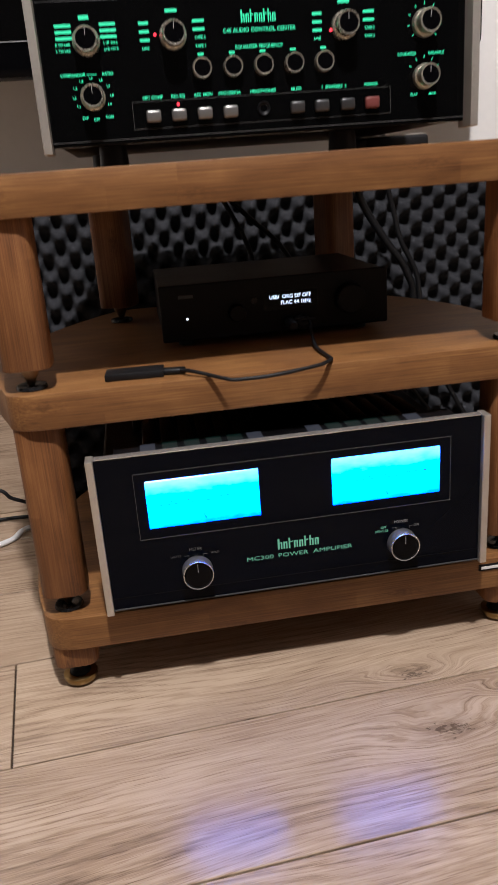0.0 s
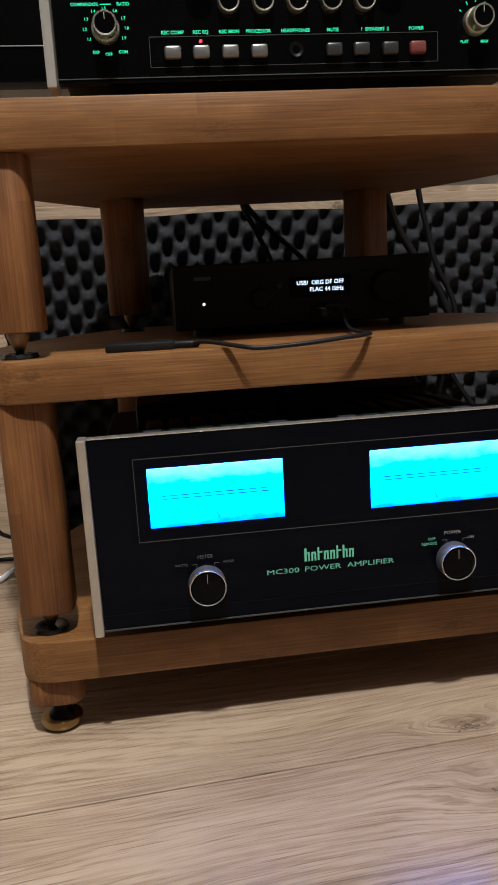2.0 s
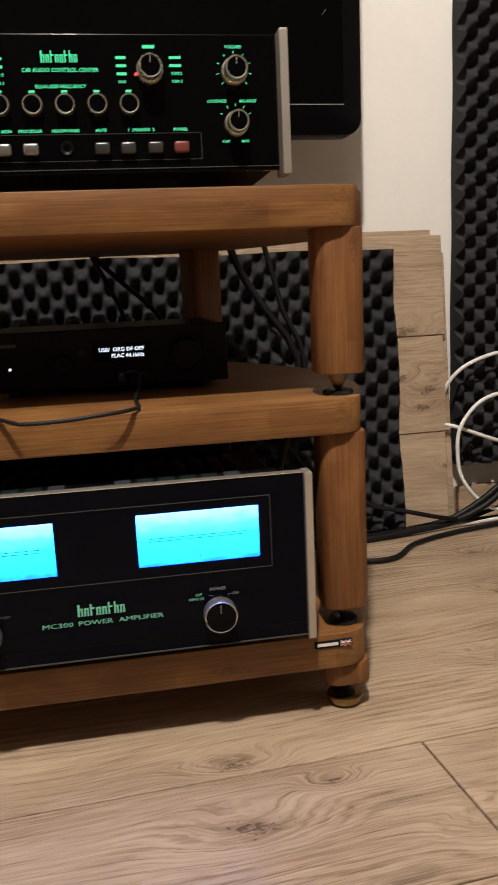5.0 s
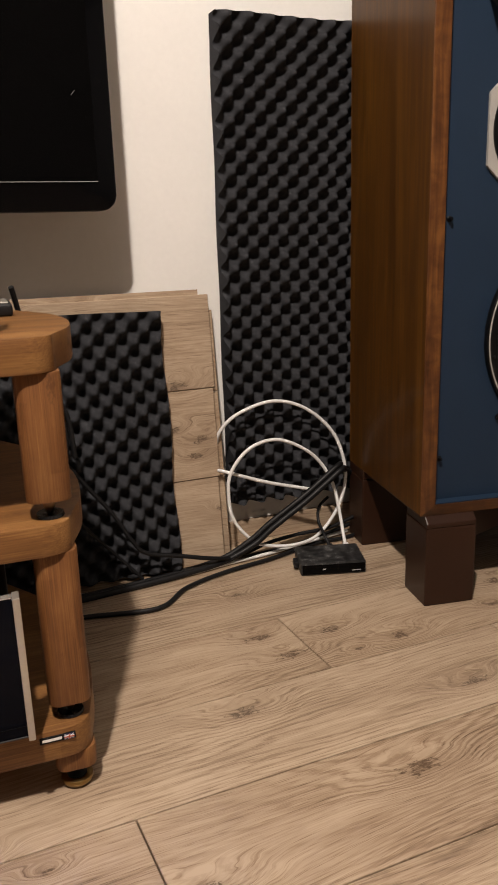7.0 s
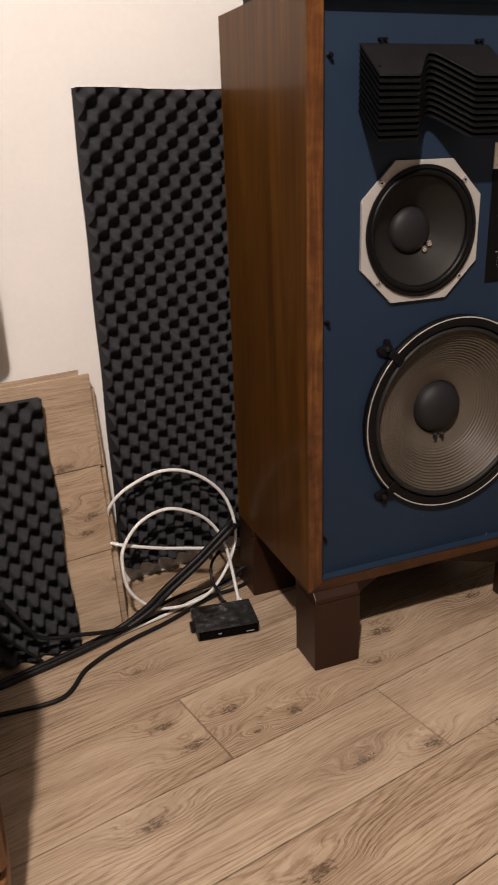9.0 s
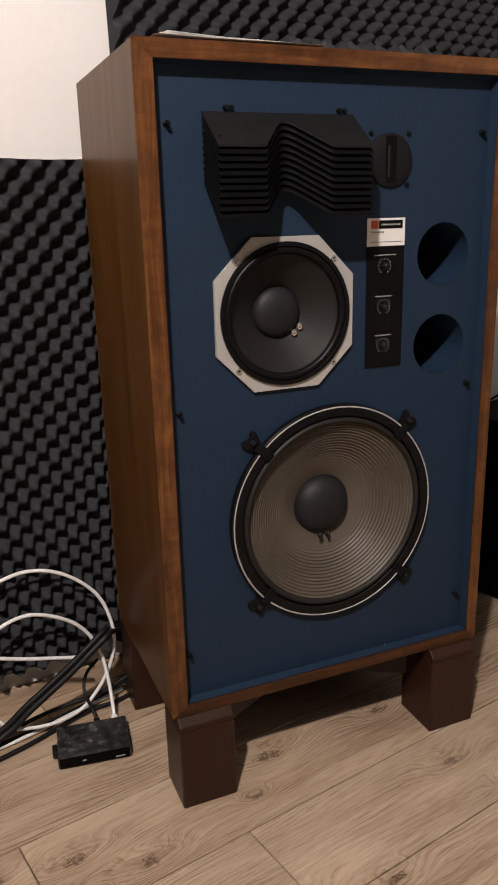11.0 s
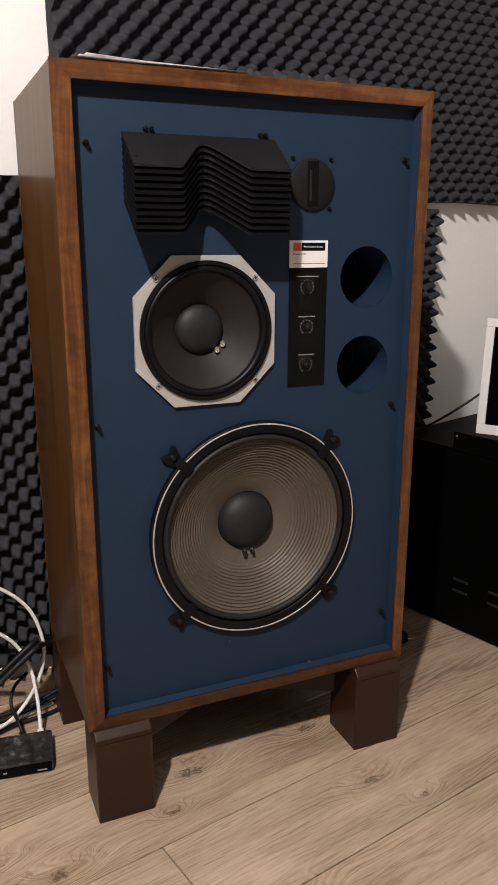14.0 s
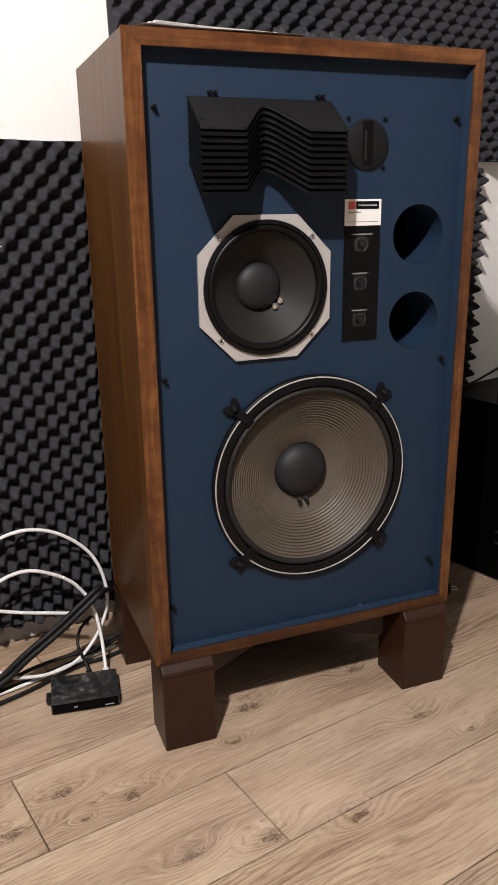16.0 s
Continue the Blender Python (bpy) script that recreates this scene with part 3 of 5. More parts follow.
for x, y, turned in LEGS:
    for z0, z1, spiked in ((0.398, 0.5510, True), (0.129, 0.3350, True), (0.034, 0.063, False)):
        leg = part("leg", leg_bm(0, z1 - z0), M_BAMBOO_UP, rack, smooth=35)
        leg.matrix_basis = pose(x, y, z0, 0, 0, turned)
        if spiked:
            spike = part("spike", moved(lathe([(0, 0.0), (0.0015, 0.0005), (0.0105, 0.020), (0.0105, 0.024), (0, 0.024)], 24), pose(0, 0, 0, 90)), M_BRONZE, leg, "bronze cone spike", smooth=40)
            spike.location = (0, 0, -0.024)
            # Wide black cup; its dark disc doubles as the leg's shadow.
            pad = part("pad", moved(lathe([(0, 0.0), (0.0165, 0.0), (0.0172, -0.001), (0.0160, -0.0045), (0.006, -0.0045), (0.003, -0.003), (0, -0.003)], 28), pose(0, 0, 0, -90)), M_CUP, leg, "glossy black spike cup, also standing in for the leg's shadow", smooth=40)
            pad.location = (0, 0, -0.0238)
        else:
            foot = part("foot", moved(lathe([(0, 0.0), (0.0135, 0.0), (0.0185, 0.003), (0.0213, 0.0085), (0.0205, 0.0120), (0.0190, 0.0128), (0.0, 0.0128)], 32), pose(0, 0, 0, 90)), M_BRASS, leg, "round brass levelling foot", smooth=40)
            foot.location = (0, 0, -0.034)
            # Stem coloured black in place of the shadow between leg and foot.
            stem = part("stem", moved(lathe([(0, 0.0), (0.0130, 0.0), (0.0125, 0.0020), (0.0095, 0.0045), (0.0075, 0.010), (0.0075, 0.0212), (0, 0.0212)], 24), pose(0, 0, 0, 90)), M_BLACK, leg, "foot stem, black to stand for the shadow under the leg", smooth=40)
            stem.location = (0, 0, -0.0211)
badge = part("maker_plate", box(0.2325, 0.2765, -0.0012, 0.001, 0.0895, 0.0985, 0.0004, 1), M_BLACK, rack, "small black maker's plate with a flag")
part("print", bar(0.2475, 0.0940, -0.0013, 0.024, 0.0036), M_PAPER, badge)
part("flag", bar(0.2685, 0.0940, -0.0013, 0.0125, 0.0066), M_NAVY, badge, "tiny blue flag with red and white crosses")
for tilt in (28, -28):
    part("flag_band", moved(box(-0.0066, 0.0066, -0.0018, -0.0016, -0.0006, 0.0006), pose(0.2685, 0, 0.0940, 0, tilt)), M_PAPER, badge)
for w, h, y, m in ((0.0125, 0.0024, -0.0020, M_PAPER), (0.0026, 0.0066, -0.0020, M_PAPER), (0.0125, 0.0012, -0.0024, M_RED), (0.0014, 0.0066, -0.0024, M_RED)):
    part("flag_cross", bar(0.2685, 0.0940, y, w, h), m, badge)

# ---- power amplifier ----
amp = thing("power_amplifier", pose(0.0650, 0.9560, 0.1179, 0, 0, -2.0) @ Matrix.Scale(0.986, 4), "black glass power amplifier with two glowing blue meters", "amplifier")
AW, AH = 0.4570, 0.188
part("chassis", box(0.012, AW - 0.012, 0.012, 0.40, 0.004, 0.150, 0.003), M_BLACK, amp, "black metal chassis")
panel = part("front_panel", box(0.0085, AW - 0.0085, 0.0, 0.010, 0.002, AH - 0.001, 0.0012), M_GLASS, amp, "black glass front panel")
for x in (0.0, AW - 0.0085):
    part("end_cap", box(x, x + 0.0085, -0.006, 0.016, -0.0005, AH, 0.0012), M_ALU, amp, "brushed aluminium end cap")
part("top_trim", box(0.0085, AW - 0.0085, -0.001, 0.010, AH - 0.001, AH + 0.0002, 0.0003), M_CHROME, amp)
part("bottom_trim", box(0.0085, AW - 0.0085, -0.002, 0.0, 0.003, 0.0040), M_FAINT, amp)
for x in (0.05, AW - 0.05):
    for y in (0.06, 0.36):
        part("foot", moved(lathe([(0, 0), (0.018, 0), (0.018, -0.0170), (0, -0.0170)], 24), pose(x, y, 0.004, 90)), M_PLASTIC, amp, "black rubber foot", smooth=40)
housing = part("lamp_housing", box(0.030, AW - 0.030, 0.0125, 0.050, 0.1502, 0.1835, 0.001), M_BLACK, amp, "black lamp housing with vent slots")
for i, x in enumerate((0.068, 0.093, 0.118, 0.143, 0.167, 0.190, 0.259, 0.283, 0.306, 0.329, 0.352, 0.377)):
    part("vent_slot", box(x - 0.0085, x + 0.0085, 0.0200, 0.0440, 0.1836, 0.1840), M_SLOT_PALE if i in (0, 5, 6, 11) else M_SLOT_GREEN, housing, "vent slot with faint lamp light")
for x0, x1 in ((0.060, 0.186), (0.270, 0.398)):
    meter = part("meter", box(x0, x1, -0.0012, 0.002, 0.0995, 0.156, 0.0005, 1), M_METER, amp, "glowing blue power meter")
    for z in (0.1262, 0.1292):
        part("scale", box(x0 + 0.012, x1 - 0.012, -0.0016, -0.0012, z, z + 0.0008), M_NAVY, meter, "thin dark scale line")
    part("needle", moved(box(-0.0003, 0.0003, -0.0016, -0.0012, -0.0035, 0.0035), pose((x0 + x1) / 2, 0, 0.108, 0, -24)), M_NAVY, meter, "thin dark meter needle")
outline = box(0.048, 0.4115, -0.0006, 0.0, 0.1655, 0.1662)
for q in ((0.048, 0.4115, 0.0865, 0.0872), (0.048, 0.0486, 0.0865, 0.166), (0.4109, 0.4115, 0.0865, 0.166)):
    add(outline, box(q[0], q[1], -0.0006, 0.0, q[2], q[3]))
part("outline", outline, M_FAINT, panel)
part("seam", box(0.009, AW - 0.009, -0.0006, 0.0, 0.0175, 0.0181), M_BLACK, panel)


def ringed_knob(parent, x, z, r, depth, y=0.0, mark=True, thin=False):
    k = part("knob", moved(lathe([(0, -depth), (r * 0.84, -depth), (r * 0.855, -depth + 0.0006), (r * 0.86, -0.001), (r * 0.86, 0)], 40), pose(x, y, z)), M_GLOSS, parent, smooth=40)
    inner, deep = (0.92, 0.04) if thin else (0.82, 0.04)
    part("ring", moved(lathe([(r * inner, -depth - 0.0004), (r * 0.95, -depth - 0.0006), (r, -depth + 0.0008), (r, -depth * deep), (r * 0.985, 0)], 40), pose(x, y, z)), M_BARREL if thin else M_CHAMPAGNE, k, "polished chrome ring", smooth=40)
    if thin:
        part("rim", moved(lathe([(r * 0.93, -depth - 0.0008), (r * 0.97, -depth - 0.0012), (r * 1.004, -depth - 0.0002), (r * 1.004, -depth + 0.0014)], 48), pose(x, y, z)), M_CHROME, k, "thin bright chrome rim", smooth=40)
    if mark:
        part("pointer", box(x - 0.0003, x + 0.0003, y - depth - 0.0008, y - depth, z + r * 0.25, z + r * 0.78), M_GREY, k)
    return k


ringed_knob(amp, 0.108, 0.0412, 0.0176, 0.015, thin=True)
ringed_knob(amp, 0.3515, 0.0405, 0.0176, 0.015, thin=True)


def lettering(parent, body, size, x, z, m, y=-0.0004, stretch=1.0, bold=0.0):
    return part("lettering", words(body, size, x, z, y, stretch, bold=bold), m, parent)


def script_mark(parent, x0, x1, z0, z1, m, y=-0.0003, n=8):
    """A maker's mark as plain upright strokes."""
    mark = box(x0, x0 + 0.0010, y - 0.0002, y, z0, z1)
    step, h = (x1 - x0) / n, z1 - z0
    for i in range(n):
        x = x0 + i * step
        top = z1 if i in (0, 2, n - 2, n - 3) else z0 + h * 0.68
        add(mark, box(x + step * 0.08, x + step * 0.36, y - 0.0002, y, z0, top))
        if i % 3 != 2:
            add(mark, box(x + step * 0.58, x + step * 0.84, y - 0.0002, y, z0, z0 + h * 0.66))
        add(mark, box(x + step * 0.08, x + step * 0.84, y - 0.0002, y, z0 + h * 0.56, z0 + h * 0.68))
    return part("maker_mark", mark, m, parent)


script_mark(panel, 0.203, 0.2525, 0.0525, 0.0655, M_GREEN_DIM)
lettering(panel, "MC300", 0.0072, 0.1815, 0.0445, M_GREEN_DIM, stretch=1.5)
lettering(panel, "POWER", 0.0072, 0.2205, 0.0445, M_GREEN_DIM, stretch=1.45)
lettering(panel, "AMPLIFIER", 0.0072, 0.2680, 0.0445, M_GREEN_DIM, stretch=1.45)
lettering(panel, "METER", 0.0050, 0.108, 0.0672, M_DIM)
lettering(panel, "WATTS", 0.0036, 0.0850, 0.0605, M_DIM)
lettering(panel, "HOLD", 0.0036, 0.1300, 0.0605, M_DIM)
lettering(panel, "POWER", 0.0050, 0.3510, 0.0672, M_GREY)
lettering(panel, "OFF", 0.0042, 0.3300, 0.0622, M_GREEN_DIM)
lettering(panel, "REMOTE", 0.0042, 0.3275, 0.0575, M_GREEN_DIM)
lettering(panel, "ON", 0.0042, 0.3700, 0.0605, M_GREY)
for x in (0.108, 0.3535):
    tick = box(x - 0.013, x - 0.008, -0.0005, -0.0002, 0.0600, 0.0604)
    for q in ((x + 0.008, x + 0.013, 0.0600, 0.0604), (x - 0.0084, x - 0.008, 0.0572, 0.0604), (x + 0.008, x + 0.0084, 0.0572, 0.0604), (x - 0.0002, x + 0.0002, 0.0565, 0.0595)):
        add(tick, box(q[0], q[1], -0.0005, -0.0002, q[2], q[3]))
    part("tick_marks", tick, M_DIM, panel)
for i in range(6):
    for x in (0.062, 0.270):
        part("heat_sink", box(x + i * 0.0215, x + i * 0.0215 + 0.019, 0.030, 0.16, 0.140, 0.183, 0.004, 3), M_GLOSS, amp, "glossy black heat sink block", smooth=40)
for x0, x1 in ((0.05, 0.215), (0.235, 0.40)):
    part("transformer_cover", box(x0, x1, 0.20, 0.38, 0.148, 0.186, 0.004), M_BLACK, amp)

# ---- preamplifier ----
pre = thing("preamplifier", pose(0.069, 1.030, 0.613, 0, 0, -2.0), "black glass preamplifier with green lettering and chrome knobs", "preamplifier")
PW, PH = 0.452, 0.132
part("chassis", box(0.014, PW - 0.014, 0.010, 0.33, 0.001, PH - 0.010, 0.002), M_BLACK, pre, "black metal chassis")
face = part("front_panel", box(0.0085, PW - 0.0085, 0.0, 0.009, 0.0005, PH, 0.001), M_PANEL, pre, "black glass front panel")
for x in (0.0, PW - 0.0085):
    part("end_cap", box(x, x + 0.0085, -0.019, 0.014, -0.006, PH + 0.001, 0.001), M_ALU, pre, "brushed aluminium end cap")
for x, y in ((0.067, 0.06), (PW - 0.052 - 0.075, 0.06), (0.052, 0.28), (PW - 0.052, 0.28)):
    part("foot", moved(lathe([(0, 0), (0.015, 0), (0.016, -0.0220), (0, -0.0220)], 24), pose(x, y, 0.001, 90)), M_PLASTIC, pre, "black rubber foot", smooth=40)
for x, z, r in ((0.054, 0.097, 0.0135), (0.139, 0.0985, 0.0135), (0.3135, 0.0995, 0.0135), (0.399, 0.098, 0.0135), (0.054, 0.047, 0.0125), (0.399, 0.048, 0.0125)):
    dial = ringed_knob(pre, x, z - 0.0015, r * 0.86, 0.019)
    part("skirt", moved(lathe([(r * 0.8, -0.0062), (r * 0.97, -0.0058), (r, -0.0045), (r, 0.0)], 40), pose(x, 0, z - 0.0015)), M_CHAMPAGNE, dial, "champagne metal knob skirt", smooth=40)
for i in range(5):
    ringed_knob(pre, 0.165 + 0.0315 * i, 0.0660, 0.0098, 0.008, mark=False)
    part("print", bar(0.165 + 0.0315 * i, 0.0790, -0.0002, 0.006, 0.0022), M_GREEN, face)
well = box(0.0915, 0.3620, -0.0004, 0.0, 0.0385, 0.0389)
for q in ((0.0915, 0.3620, 0.0130, 0.0134), (0.0915, 0.0919, 0.0130, 0.0389), (0.3616, 0.3620, 0.0130, 0.0389)):
    add(well, box(q[0], q[1], -0.0004, 0.0, q[2], q[3]))
part("outline", well, M_FAINT, face)
for x, m in ((0.112, M_KEY), (0.138, M_KEY), (0.1645, M_KEY), (0.191, M_KEY), (0.261, M_KEY_GREY), (0.287, M_KEY_GREY), (0.3145, M_KEY_GREY), (0.341, M_REDKEY)):
    part("push_button", box(x - 0.0076, x + 0.0076, -0.007, 0.0, 0.0188, 0.0300, 0.0022, 3), m, face, "red power button" if m is M_REDKEY else "rounded push button", smooth=40)
part("headphone_socket", moved(lathe([(0.0035, -0.0005), (0.0062, -0.002), (0.0070, 0)], 24), pose(0.226, 0, 0.0255)), M_BLACK, face, smooth=40)
for body, x in (("REC COMP", 0.1130), ("REC EQ", 0.1385), ("REC MON", 0.1645), ("PROCESSOR", 0.1915), ("HEADPHONES", 0.2260), ("MUTE", 0.2610), ("1  SPEAKERS  2", 0.3010), ("POWER", 0.3410)):
    lettering(face, body, 0.0042, x, 0.0420, M_GREEN, bold=0.0001)
for body, x, z, size in (("EQUALIZER FREQUENCY", 0.2250, 0.0835, 0.0044), ("COMPANDOR", 0.0370, 0.0662, 0.0038), ("RATIO", 0.0710, 0.0662, 0.0038), ("LOUDNESS", 0.3800, 0.0685, 0.0040), ("BALANCE", 0.4120, 0.0685, 0.0040), ("FLAT", 0.3880, 0.0295, 0.0036), ("MAX", 0.4080, 0.0295, 0.0036), ("EXP", 0.0440, 0.0268, 0.0036), ("OFF", 0.0550, 0.0250, 0.0036), ("COM", 0.0680, 0.0268, 0.0036), ("C40 AUDIO CONTROL CENTER", 0.2260, 0.0985, 0.0052), ("VOLUME", 0.3990, 0.1200, 0.0044)):
    lettering(face, body, size, x, z, M_GREEN, bold=0.0001)
for i in range(9):
    a = radians(215 - 31 * i)
    lettering(face, "1.%d" % (i + 1), 0.0034, 0.054 + 0.0185 * math.cos(a), 0.046 + 0.0160 * math.sin(a) + 0.001, M_GREEN, bold=0.0001)
part("bottom_trim", box(0.0085, PW - 0.0085, -0.0008, 0.0, 0.0045, 0.0053), M_FAINT, face)
part("print", bar(0.0555, 0.0662, -0.0002, 0.010, 0.0006), M_GREEN, face)
script_mark(face, 0.2080, 0.2440, 0.1055, 0.1165, M_GREEN)
for x, z in ((0.139, 0.0985), (0.3135, 0.0995)):
    lettering(face, "LINE", 0.0036, x - 0.028, z - 0.012, M_GREEN, bold=0.0001)
    lettering(face, "TAPE 3", 0.0036, x + 0.027, z - 0.012, M_GREEN, bold=0.0001)
    lettering(face, "TAPE 2", 0.0036, x + 0.027, z - 0.0045, M_GREEN, bold=0.0001)
    for i in range(4):
        if i:
            part("print", bar(x - 0.028, z - 0.012 + 0.0075 * i, -0.0002, 0.010, 0.0026), M_GREEN, face)
        if i > 1:
            part("print", bar(x + 0.026, z - 0.012 + 0.0075 * i, -0.0002, 0.012, 0.0026), M_GREEN, face)
    part("print", bar(x, z + 0.0205, -0.0002, 0.012, 0.0030), M_GREEN, face)
for body, x, z in (("L TO L&R", 0.0310, 0.0880), ("R TO L&R", 0.0310, 0.0935), ("L+R TO R", 0.0775, 0.0880), ("L+R TO L", 0.0775, 0.0935)):
    lettering(face, body, 0.0034, x, z, M_GREEN, bold=0.0001)
for i in range(2, 5):
    part("print", bar(0.033, 0.088 + 0.0055 * i, -0.0002, 0.016, 0.0026), M_GREEN, face)
    part("print", bar(0.076, 0.088 + 0.0055 * i, -0.0002, 0.016, 0.0026), M_GREEN, face)
part("print", bar(0.054, 0.1165, -0.0002, 0.010, 0.0036), M_GREEN, face)
for cx, cz, count in ((0.399, 0.098, 9), (0.399, 0.048, 5)):
    for i in range(count):
        a = radians(225 - 270 * i / (count - 1)) if count == 9 else radians(150 - 30 * i)
        part("tick", moved(box(-0.0014, 0.0014, -0.0003, 0.0, -0.00035, 0.00035), pose(cx + 0.0172 * math.cos(a), 0, cz + 0.0172 * math.sin(a), 0, -math.degrees(a))), M_GREEN, face)
for x, z in ((0.1215, 0.0985), (0.2995, 0.0945), (0.138, 0.0345)):
    part("indicator", moved(lathe([(0, -0.0015), (0.0014, -0.001), (0.0016, 0)], 12), pose(x, 0, z)), M_LED, face, "lit red indicator", smooth=60)

puck = thing("black_box", pose(0.535, 1.26, 0.592, 0, 0, -2), "small flat black box on the top shelf", "black box")
part("body", box(-0.055, 0.032, -0.03, 0.06, 0.0, 0.018, 0.004, 3), M_PLASTIC, puck, smooth=40)
part("top_plate", box(-0.05, 0.027, -0.026, 0.056, 0.018, 0.0195, 0.0006), M_ALU, puck)

# ---- headphone converter on the middle shelf ----
dac = thing("headphone_converter", pose(0.1745, 1.134, 0.3813, 0, 0, -2.0) @ Matrix.Scale(0.934, 4), "black digital converter with a small white display", "digital converter")
part("case", box(0.0, 0.308, 0.004, 0.235, 0.004, 0.075, 0.0015), M_BLACK, dac)
front = part("front_panel", box(-0.002, 0.310, -0.004, 0.004, 0.002, 0.077, 0.002), M_BLACK, dac)
for x in (0.03, 0.278):
    for y in (0.03, 0.2):
        part("foot", moved(lathe([(0, 0), (0.010, 0), (0.010, -0.0117), (0, -0.0117)], 20), pose(x, y, 0.004, 90)), M_PLASTIC, dac, smooth=40)
window = part("display", box(0.136, 0.211, -0.0046, -0.004, 0.033, 0.057), M_SCREEN, dac, "dark display window")
lettering(window, "USB/  ORG DF OFF", 0.0070, 0.1735, 0.0495, M_DISPLAY, y=-0.0048, bold=0.00012)
lettering(window, "FLAC 44.1kHz", 0.0070, 0.1810, 0.0415, M_DISPLAY, y=-0.0048, bold=0.00012)
part("volume_knob", moved(lathe([(0, -0.016), (0.018, -0.016), (0.020, -0.014), (0.021, 0)], 40), pose(0.2555, -0.004, 0.040)), M_BLACK, front, smooth=40)
part("input_knob", moved(lathe([(0, -0.012), (0.010, -0.012), (0.0115, -0.010), (0.012, 0)], 32), pose(0.1000, -0.004, 0.034)), M_BLACK, front, smooth=40)
part("push_button", moved(lathe([(0, -0.003), (0.004, -0.003), (0.0045, 0)], 20), pose(0.124, -0.004, 0.048)), M_PLASTIC, front, smooth=40)
part("indicator", moved(lathe([(0, -0.0012), (0.0016, -0.001), (0.0018, 0)], 12), pose(0.033, -0.004, 0.0315)), M_WHITE_LED, front, "small white indicator", smooth=60)
part("maker_mark", bar(0.033, 0.0610, -0.0042, 0.020, 0.0042), M_FAINT, front)
for x in (0.168, 0.190):
    part("socket", moved(lathe([(0.004, -0.001), (0.0075, -0.002), (0.0085, 0)], 24), pose(x, -0.004, 0.016)), M_PLASTIC, front, smooth=40)

dongle = thing("adapter_cable", pose(0.136, 1.012, 0.3742), "black in-line adapter and its cable hanging over the shelf edge", "adapter cable")
part("adapter_body", moved(box(-0.038, 0.026, -0.015, 0.015, 0.0, 0.0078, 0.0015, 2), pose(0, 0, 0, 0, 0, -6)), M_PLASTIC, dongle, smooth=40)
part("sleeve", moved(box(0.024, 0.050, -0.006, 0.006, 0.0005, 0.007, 0.0025, 3), pose(0, 0, 0, 0, 0, -12)), M_RUBBER, dongle, smooth=40)
LEAD = ((0.178, 1.001, 0.3785), (0.190, 0.984, 0.3800), (0.2110, 0.9660, 0.3765), (0.2215, 0.9560, 0.3748), (0.2335, 0.9505, 0.3735), (0.272, 0.9455, 0.3750), (0.3115, 0.9500, 0.3776), (0.3265, 0.9560, 0.3780), (0.3370, 0.9640, 0.3785), (0.3440, 0.9760, 0.3780), (0.3450, 1.000, 0.3775), (0.3445, 1.040, 0.3790), (0.352, 1.085, 0.3860), (0.356, 1.111, 0.3960), (0.346, 1.119, 0.4010), (0.338, 1.112, 0.3990))
part("cable", moved(tube(LEAD, 0.0021), pose(-0.136, -1.012, -0.3742)), M_RUBBER, dongle, smooth=60)
part("plug", moved(lathe([(0, -0.030), (0.004, -0.030), (0.0062, -0.024), (0.0062, 0.0)], 20), pose(0.1975, 0.1125, 0.0205, 0, 0, -2)), M_RUBBER, dongle, smooth=40)
STRAP = ((0.338, 1.104, 0.4005), (0.348, 1.101, 0.4015), (0.360, 1.104, 0.3995), (0.362, 1.108, 0.3935))
part("strap", moved(tube(STRAP, 0.0018), pose(-0.136, -1.012, -0.3742)), M_RUBBER, dongle, smooth=60)

# ---- loudspeaker ----
SPEAKER = pose(1.250, 1.226, 0.179, 0, 0, -9.2)
speaker = thing("loudspeaker", SPEAKER, "large walnut studio loudspeaker with a blue front and bare drivers", "loudspeaker")
SW, SH, SD, SB = 0.631, 1.054, 0.385, 0.021
SL, SR, ST, SU = 0.027, 0.018, 0.023, 0.018  # board thickness: left, right, top, under


def mitred(a, b, c, d, y0, y1, bevel=0.0012):
    """A cabinet board whose front edge is the quadrilateral a b c d in x and z."""
    bm = upright(prism([a, b, c, d], -y1, -y0))
    bmesh.ops.bevel(bm, geom=bm.edges[:], offset=bevel, segments=2, affect="EDGES", profile=0.5)
    return bm


LIP = 0.004
for name, outline, m, edging, words_of in (
        ("side_panel", ((0, 0), (SL, SU), (SL, SH - ST), (0, SH)), M_WALNUT, M_WALNUT_EDGE, "smooth golden walnut side"),
        ("side_panel", ((SW, 0), (SW, SH), (SW - SR, SH - ST), (SW - SR, SU)), M_WALNUT, M_WALNUT_EDGE, "smooth golden walnut side"),
        ("top_panel", ((0, SH), (SL, SH - ST), (SW - SR, SH - ST), (SW, SH)), M_WALNUT_X, M_WALNUT_EDGE_X, "walnut top"),
        ("bottom_panel", ((0, 0), (SW, 0), (SW - SR, SU), (SL, SU)), M_WALNUT_X, M_WALNUT_EDGE_LOW, "walnut bottom")):
    panel_part = part(name, mitred(*outline, LIP, SD, 0.0006), m, speaker, words_of)
    part("front_edging", mitred(*outline, 0, LIP, 0.0007), edging, panel_part, "reddish solid walnut edging")
part("back_panel", box(SL, SW - SR, SD - 0.02, SD - 0.002, SU, SH - ST), M_PLASTIC, speaker)

WOOFER, MID = (0.3175, 0.319), (0.2285, 0.6715)
PORTS = ((0.528, 0.752), (0.527, 0.598))


